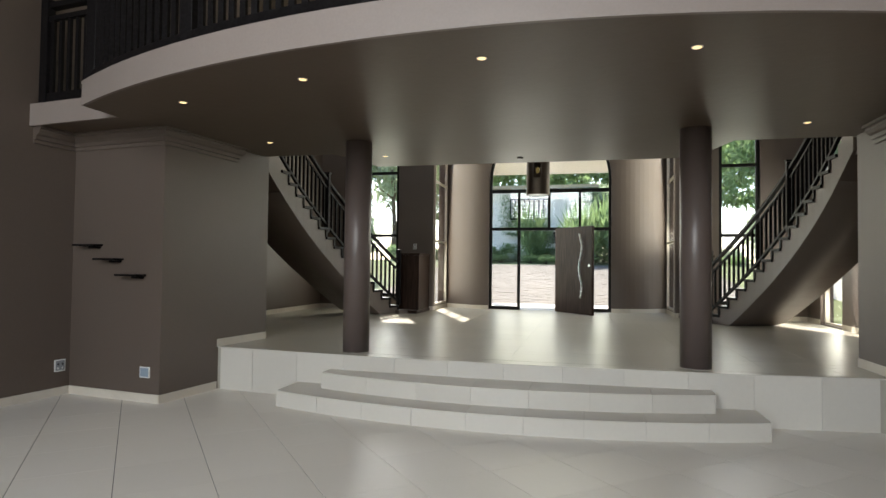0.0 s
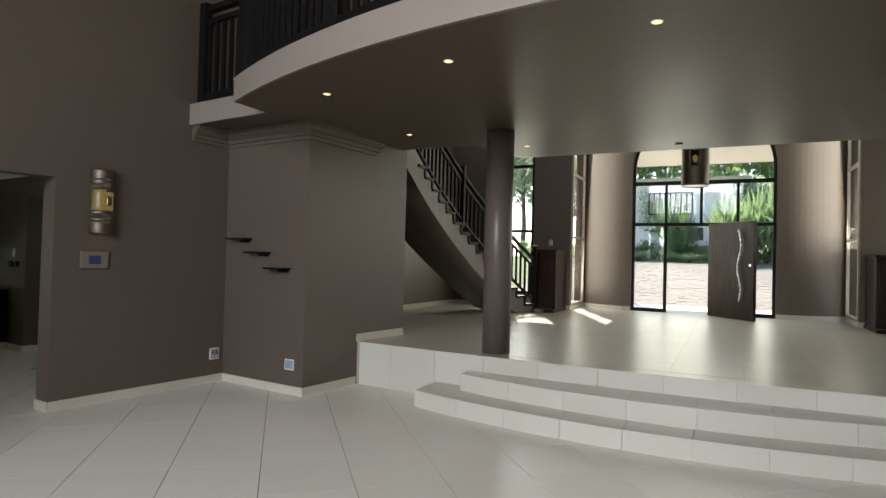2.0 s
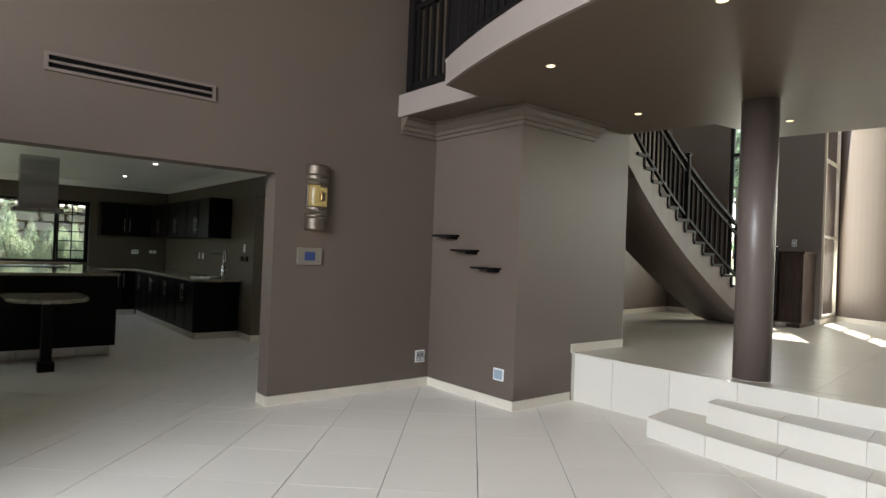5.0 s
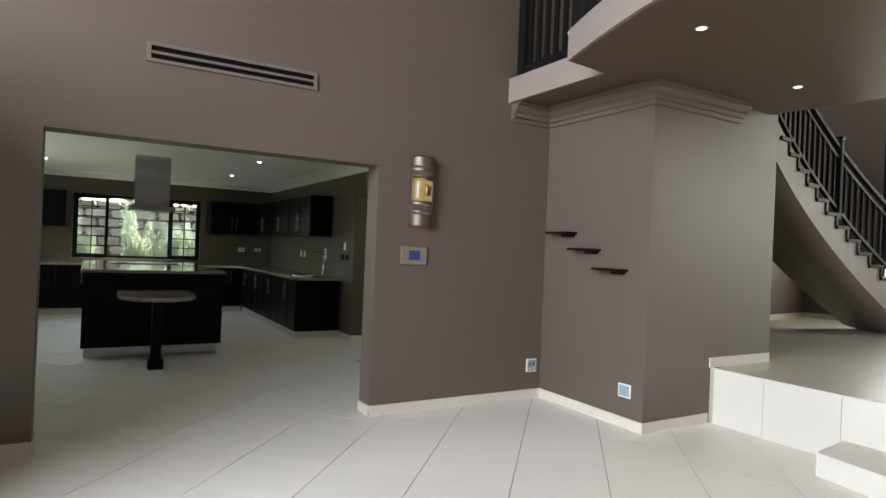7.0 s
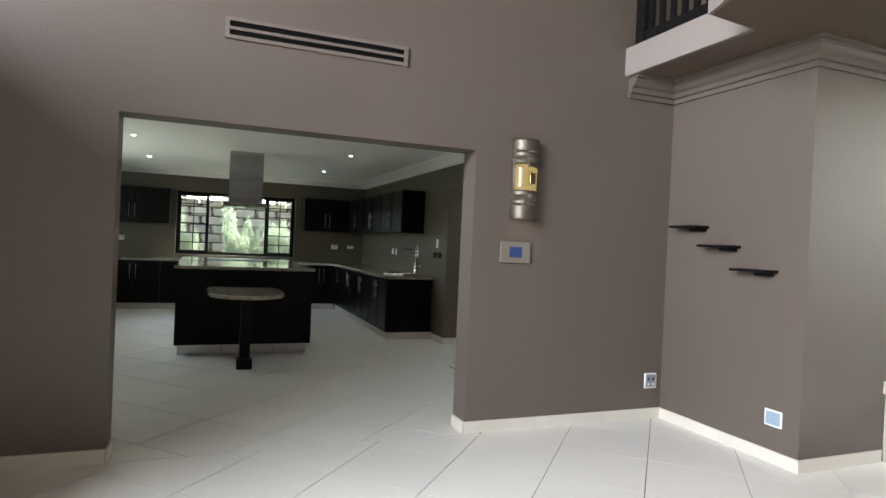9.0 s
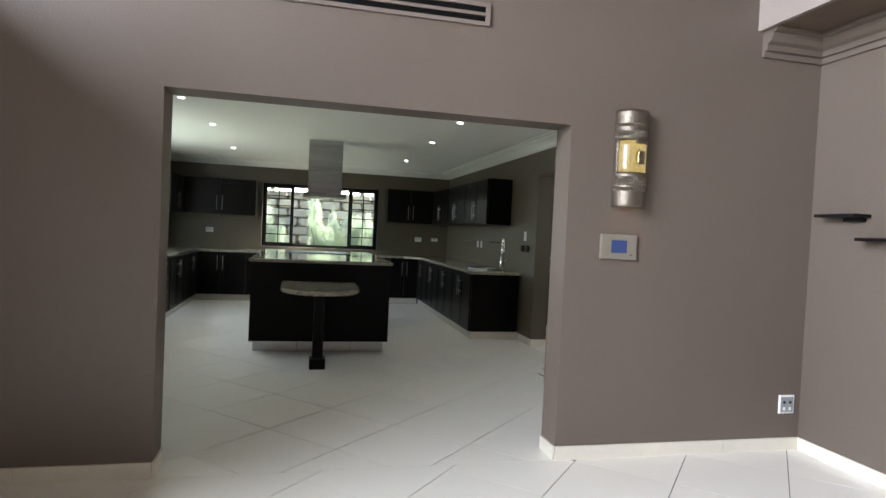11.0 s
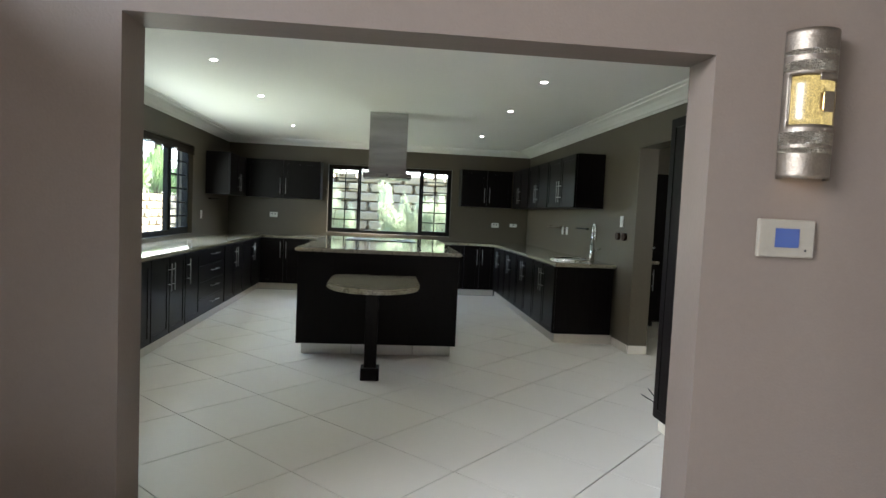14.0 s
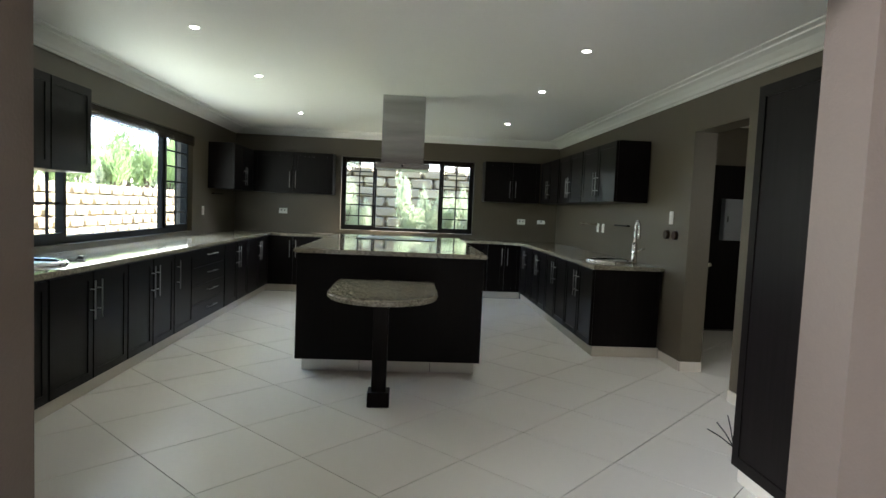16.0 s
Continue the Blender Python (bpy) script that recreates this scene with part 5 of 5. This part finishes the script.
def leaves_bm(n, rx, ry, rz, size, seed, long=1.0, droop=0.3):
    """Many small bent leaves scattered in an uneven clump."""
    r = random.Random(seed)
    lumps = [(r.uniform(-0.6, 0.6), r.uniform(-0.6, 0.6), r.uniform(0.1, 0.8), r.uniform(0.25, 0.5)) for _ in range(9)]
    vs_, fs = [], []
    for _ in range(n):
        lx, ly, lz, lr = r.choice(lumps)
        d = Vector((r.gauss(0, 1), r.gauss(0, 1), r.gauss(0, 1))).normalized() * lr * r.uniform(0.55, 1.05)
        c = Vector(((lx + d.x) * rx, (ly + d.y) * ry, max(0.02, (lz + d.z)) * rz))
        t = Vector((r.gauss(0, 1), r.gauss(0, 1), r.gauss(0, 0.6) - droop)).normalized()
        s = t.cross(Vector((r.gauss(0, 1), r.gauss(0, 1), r.gauss(0, 1)))).normalized()
        l, w = size * r.uniform(0.7, 1.4) * long, size * r.uniform(0.35, 0.6)
        k = len(vs_)
        nrm = t.cross(s) * w * 0.25
        vs_ += [c, c + t * l * 0.5 + s * w * 0.5 + nrm, c + t * l, c + t * l * 0.5 - s * w * 0.5 + nrm]
        fs += [(k, k + 1, k + 2), (k, k + 2, k + 3)]
    return vs_, fs


def leaf_mesh(name, material, *a, **kw):
    me_ = bpy.data.meshes.new(name)
    v_, f_ = leaves_bm(*a, **kw)
    me_.from_pydata(v_, [], f_)
    me_.materials.append(material)
    return me_


BUSH = [leaf_mesh("foliage", LEAF, 1600, 1, 1, 1, 0.14, 1), leaf_mesh("foliage", LEAF_LIGHT, 1600, 1, 1, 1, 0.14, 2), leaf_mesh("foliage", LEAF_DARK, 1600, 1, 1, 1, 0.13, 3)]
SPRIG = [leaf_mesh("foliage", LEAF_LIGHT, 1900, 1.1, 1.1, 1, 0.085, 21, long=1.4), leaf_mesh("foliage", LEAF_LIGHT, 1500, 1.1, 1.1, 1, 0.085, 22, long=1.3)]
GRASSY = leaf_mesh("foliage", LEAF, 700, 0.7, 0.7, 0.6, 0.10, 4, long=4.0, droop=-1.2)
CROWN = [leaf_mesh("crown", LEAF, 4200, 1, 1, 1, 0.10, 5), leaf_mesh("crown", LEAF_LIGHT, 4200, 1, 1, 1, 0.10, 6)]


def shrub(x, y, z, sx, sz, me_, label="leafy green garden shrub", name="shrub"):
    s = thing(name, label, "shrub", pose(x, y, z, 0, 0, (x * 37 + y * 91) % 360), "garden shrubs")
    f = piece("foliage", me_, s, Matrix.Diagonal((sx, sx, sz, 1)))
    bm_ = bmesh.new()
    for k in range(4):
        a = k * 1.6
        add_cyl(bm_, pose(0.1 * sx * math.cos(a), 0.1 * sx * math.sin(a), -0.05, 14 * math.sin(a), 14 * math.cos(a)), 0.02, 0.008, sz * 0.6, 6)
    part("stem", bm_, BARK, s)
    return s


def tree(x, y, z, h, r, me_, seed, label="broad green garden tree"):
    rr_ = random.Random(seed)
    t = thing("tree", label, "tree", pose(x, y, z, 0, 0, rr_.uniform(0, 360)), "garden trees")
    bm_ = bmesh.new()
    p, rad = Vector((0, 0, -0.1)), 0.045 * h * 0.5
    for i in range(6):
        q = p + Vector((rr_.uniform(-0.12, 0.12), rr_.uniform(-0.12, 0.12), h * 0.11))
        d = q - p
        add_cyl(bm_, Matrix.Translation(p) @ d.to_track_quat("Z", "Y").to_matrix().to_4x4(), rad, rad * 0.86, d.length * 1.03, 10)
        p, rad = q, rad * 0.86
        if i > 1:
            for _ in range(2):
                a = rr_.uniform(0, 6.28)
                d2 = Vector((math.cos(a), math.sin(a), rr_.uniform(0.4, 1.0))).normalized()
                add_cyl(bm_, Matrix.Translation(p) @ d2.to_track_quat("Z", "Y").to_matrix().to_4x4(), rad * 0.5, rad * 0.12, r * rr_.uniform(0.6, 0.95), 7)
    part("trunk", bm_, BARK, t)
    piece("crown", me_, t, Matrix.Translation((0, 0, h * 0.40)) @ Matrix.Diagonal((r, r, h * 0.55, 1)))


def hall_xy(w, v):
    q = HALL @ Vector((w, v, 0))
    return q.x, q.y


rng = random.Random(11)
for i in range(26):            # bed beyond the driveway
    w, v = -8.5 + i * 0.62 + rng.uniform(-0.2, 0.2), 23.4 + rng.uniform(-0.5, 0.9)
    x, y = hall_xy(w, v)
    shrub(x, y, ground_z(x, y), rng.uniform(0.5, 0.8), rng.uniform(0.55, 0.95), BUSH[i % 3])
for i in range(16):
    w, v = -8 + i + rng.uniform(-0.3, 0.3), 22.3 + rng.uniform(-0.2, 0.3)
    x, y = hall_xy(w, v)
    shrub(x, y, ground_z(x, y), 0.6, 0.45, GRASSY, "low arching grassy plant", "grass_clump")
for w, v, h, r, k in ((-6.5, 27.5, 6.0, 2.0, 0), (-2.9, 25.6, 3.4, 0.9, 0), (1.6, 26.0, 4.2, 1.7, 1), (3.9, 27.5, 4.6, 2.0, 1), (7.5, 29, 8.0, 3.2, 0), (3.0, 33, 9.0, 3.5, 0), (-1.0, 36, 9.5, 3.6, 0), (-6, 36, 10, 4, 0), (-11, 30, 9, 3.4, 1), (12.5, 33, 10, 4, 0), (8.6, 17.5, 6.0, 1.5, 1), (6.4, 15.0, 2.6, 0.9, 1), (-7.4, 15.0, 2.8, 0.9, 1), (-9.6, 18.5, 5.6, 1.5, 1)):
    x, y = hall_xy(w, v)
    tree(x, y, ground_z(x, y), h, r, CROWN[k], int(100 * (w + 20)))
for w, v, sx, sz, k in ((0.75, 22.4, 1.7, 3.0, 0), (2.3, 23.0, 1.9, 3.6, 1), (-1.8, 23.6, 1.1, 2.9, 0), (3.6, 22.6, 1.4, 2.6, 1)):
    x, y = hall_xy(w, v)
    shrub(x, y, ground_z(x, y), sx, sz, GRASSY, "tall palm-like shrub with arching leaves", "palm_shrub")
    shrub(x + 0.4, y + 0.5, ground_z(x, y), 0.55 * sx, 0.55 * sz, SPRIG[k], "feathery pale green garden shrub")
# white house across the drive
hs = thing("neighbouring_house", "white rendered house with a dark window and balcony grille", "house", HALL @ pose(-1.6, 25.2, 1.5))
part("wall", wall_with_holes(-3.0, 2.6, 0, 3.9, [(-0.6, 0.95, 1.15, 1.75)], 0, 0.25), CREAM, hs)
part("roof", box(-3.3, 2.9, -0.5, 4.0, 3.9, 4.05), BLOCK, hs)
part("side_wall", box(-3.0, -2.75, 0.25, 4.0, 0, 3.9), CREAM, hs)
wd = part("window", box(-0.6, 0.95, 0.1, 0.14, 1.15, 1.75), BLACK, hs, "dark glazed window")
gr = part("balcony_grille", box(-1.5, 0.5, -0.12, -0.06, 3.35, 3.42), FRAME, hs, "dark metal balcony grille")
part("grille_rail", box(-1.5, 0.5, -0.12, -0.06, 2.35, 2.42), FRAME, gr)
for i in range(9):
    part("grille_bar", box(-1.5 + 0.24 * i, -1.44 + 0.24 * i, -0.115, -0.065, 2.42, 3.35), FRAME, gr)

# Added white walls; the first keeps the view through window_5 bright.
structure("boundary_wall", box(7.4, 7.6, 1.5, 17.0, -0.3, 2.2), CREAM, "white backdrop wall added outside the hall windows", "wall", HALL)
structure("boundary_wall", box(-8.6, -8.4, 7.0, 13.0, -0.3, 2.2), CREAM, "white backdrop wall added outside the hall windows", "wall", HALL)

# retaining walls of stacked blocks, with planting


def block_mesh():
    bm_ = bmesh.new()
    out_ = [(-0.247, 0.01), (-0.215, 0.1), (0.207, 0.099), (0.245, -0.015), (0.215, -0.101), (-0.205, -0.1)]
    ring0 = [bm_.verts.new((x, 0.0, z)) for x, z in out_]
    ring1 = [bm_.verts.new((x * 0.82, -0.09, z * 0.74)) for x, z in out_]
    ring2 = [bm_.verts.new((x, 0.30, z)) for x, z in out_]
    for a, b in ((ring0, ring1), (ring2, ring0)):
        for i in range(6):
            j = (i + 1) % 6
            bm_.faces.new((a[i], a[j], b[j], b[i]))
    bm_.faces.new(ring1)
    bmesh.ops.recalc_face_normals(bm_, faces=bm_.faces[:])
    me_ = bpy.data.meshes.new("block")
    bm_.to_mesh(me_)
    bm_.free()
    me_.materials.append(BLOCK)
    return me_


BLK = block_mesh()


def retaining(label, m, length, rows, seed):
    r_ = random.Random(seed)
    rw = tagged(new("retaining_wall"), label, "retaining wall", kind="structure")
    rw.matrix_world = m
    bm_ = bmesh.new()
    for j in range(rows):
        add_box(bm_, -0.3, length + 0.3, 0.05 + j * 0.035, 2.5, j * 0.205, (j + 1) * 0.205)
    part("backing", bm_, EARTH, rw)
    for j in range(rows):
        for i in range(int(length / 0.49)):
            piece("block", BLK, rw, pose(i * 0.49 + (0.245 if j % 2 else 0) + r_.uniform(-0.01, 0.01), j * 0.035 + r_.uniform(-0.012, 0.012), 0.10 + j * 0.205, 0, 0, r_.uniform(-3, 3)))


retaining("terraced wall of pale rounded concrete blocks behind the kitchen", pose(-15.6, -0.6, -0.3, 0, 0, 90), 8.0, 12, 1)
retaining("sunlit wall of pale rounded concrete blocks beside the kitchen", pose(-11.0, -2.9, -0.3, 0, 0, 180), 13.0, 9, 2)
rng = random.Random(5)
for i in range(13):
    y = 3.0 + i * 0.1 + rng.uniform(-0.06, 0.06)
    shrub(-14.8 - rng.uniform(0.0, 0.35), y, rng.choice((0.3, 0.6, 0.9)), rng.uniform(0.16, 0.28), rng.uniform(0.6, 1.1), SPRIG[i % 2], "pale green small-leaved shrub before the block wall")
for i in range(5):
    shrub(-14.9, 1.75 + i * 0.14, rng.choice((0.5, 1.0)), 0.2, rng.uniform(0.6, 1.0), SPRIG[i % 2], "pale green small-leaved shrub before the block wall")
for i in range(8):
    shrub(-15.5, -1.0 + i * 1.0, 2.12, 0.35, rng.uniform(0.25, 0.45), SPRIG[i % 2], "low leafy shrub on top of the block wall")
for i in range(22):
    shrub(-11.3 - i * 0.56, -3.9 + rng.uniform(-0.3, 0.2), 1.5, 0.5, rng.uniform(0.9, 1.5), GRASSY if i % 2 else BUSH[i % 3], "tall reedy plant on top of the block wall", "reed_clump")
for x, y, h, r in ((-13.5, -8.5, 7, 2.6), (-19.5, -8, 8, 3), (-24, -5, 8, 3), (-24.5, 1, 7, 3), (-25.5, 5.5, 7, 3)):
    tree(x, y, 1.2, h, r, CROWN[int(h) % 2], int(h * 100 + abs(x)))

# ---- floor tiles ----


def clip_poly(poly, x0, x1, y0, y1):
    """The outline cut to a rectangle."""
    for axis, lim, keep in ((0, x0, 1), (0, x1, -1), (1, y0, 1), (1, y1, -1)):
        out_ = []
        for i, p in enumerate(poly):
            q = poly[(i + 1) % len(poly)]
            ip, iq = (p[axis] - lim) * keep >= 0, (q[axis] - lim) * keep >= 0
            if ip:
                out_.append(p)
            if ip != iq:
                t = (lim - p[axis]) / (q[axis] - p[axis])
                out_.append((p[0] + (q[0] - p[0]) * t, p[1] + (q[1] - p[1]) * t))
        poly = out_
        if len(poly) < 3:
            return []
    return poly


def area_of(poly):
    return abs(sum(p[0] * q[1] - q[0] * p[1] for p, q in zip(poly, poly[1:] + poly[:1]))) / 2


def tile_floor(parent, rects, side, gap, angle, a_at, b_at, z, thick, material, gap_b=None):
    """Square tiles at an angle, cut to the rectangles; whole ones share one mesh."""
    ca, sa = math.cos(radians(angle)), math.sin(radians(angle))
    h, hb = (side - gap) / 2, (side - (gap if gap_b is None else gap_b)) / 2
    bm_ = prism([(-h, -hb), (h, -hb), (h, hb), (-h, hb)], -thick, 0)
    whole = bpy.data.meshes.new("floor_tile")
    bm_.to_mesh(whole)
    bm_.free()
    whole.materials.append(material)
    for x0, x1, y0, y1 in rects:
        cs = [(x * ca + y * sa, -x * sa + y * ca) for x in (x0, x1) for y in (y0, y1)]
        i0, i1 = math.floor((min(c[0] for c in cs) - a_at) / side), math.ceil((max(c[0] for c in cs) - a_at) / side)
        j0, j1 = math.floor((min(c[1] for c in cs) - b_at) / side), math.ceil((max(c[1] for c in cs) - b_at) / side)
        for i in range(i0, i1 + 1):
            for j in range(j0, j1 + 1):
                a, b = a_at + (i + 0.5) * side, b_at + (j + 0.5) * side
                cx, cy = a * ca - b * sa, a * sa + b * ca
                sq = [(cx + dx * ca * h - dy * sa * hb, cy + dx * sa * h + dy * ca * hb) for dx, dy in ((-1, -1), (1, -1), (1, 1), (-1, 1))]
                cut = clip_poly(sq, x0, x1, y0, y1)
                if len(cut) < 3 or area_of(cut) < 0.002:
                    continue
                if area_of(cut) > 4 * h * hb - 1e-5:
                    piece("floor_tile", whole, parent, pose(cx, cy, z, 0, 0, angle))
                else:
                    bm2 = prism([(x - cx, y - cy) for x, y in cut], -thick, 0)
                    me2 = bpy.data.meshes.new("floor_tile")
                    bm2.to_mesh(me2)
                    bm2.free()
                    me2.materials.append(material)
                    piece("floor_tile", me2, parent, pose(cx, cy, z))


tile_floor(bpy.data.objects["floor"], [(-4.898, 5.6, -2.6, 8.0)], 0.5725, 0.005, 47.8, -0.03, 4.83, 0.0, 0.005, TILE, 0.003)
tile_floor(bpy.data.objects["floor_kitchen"], [(-12.5, -4.902, KY0 + 0.3, KY1 - 0.001), (-10.4, -5.8, KY1 + 0.003, KY1 + 3.0)], 0.598, 0.0055, 45, -2.20, 5.77, 0.0, 0.005, TILE)
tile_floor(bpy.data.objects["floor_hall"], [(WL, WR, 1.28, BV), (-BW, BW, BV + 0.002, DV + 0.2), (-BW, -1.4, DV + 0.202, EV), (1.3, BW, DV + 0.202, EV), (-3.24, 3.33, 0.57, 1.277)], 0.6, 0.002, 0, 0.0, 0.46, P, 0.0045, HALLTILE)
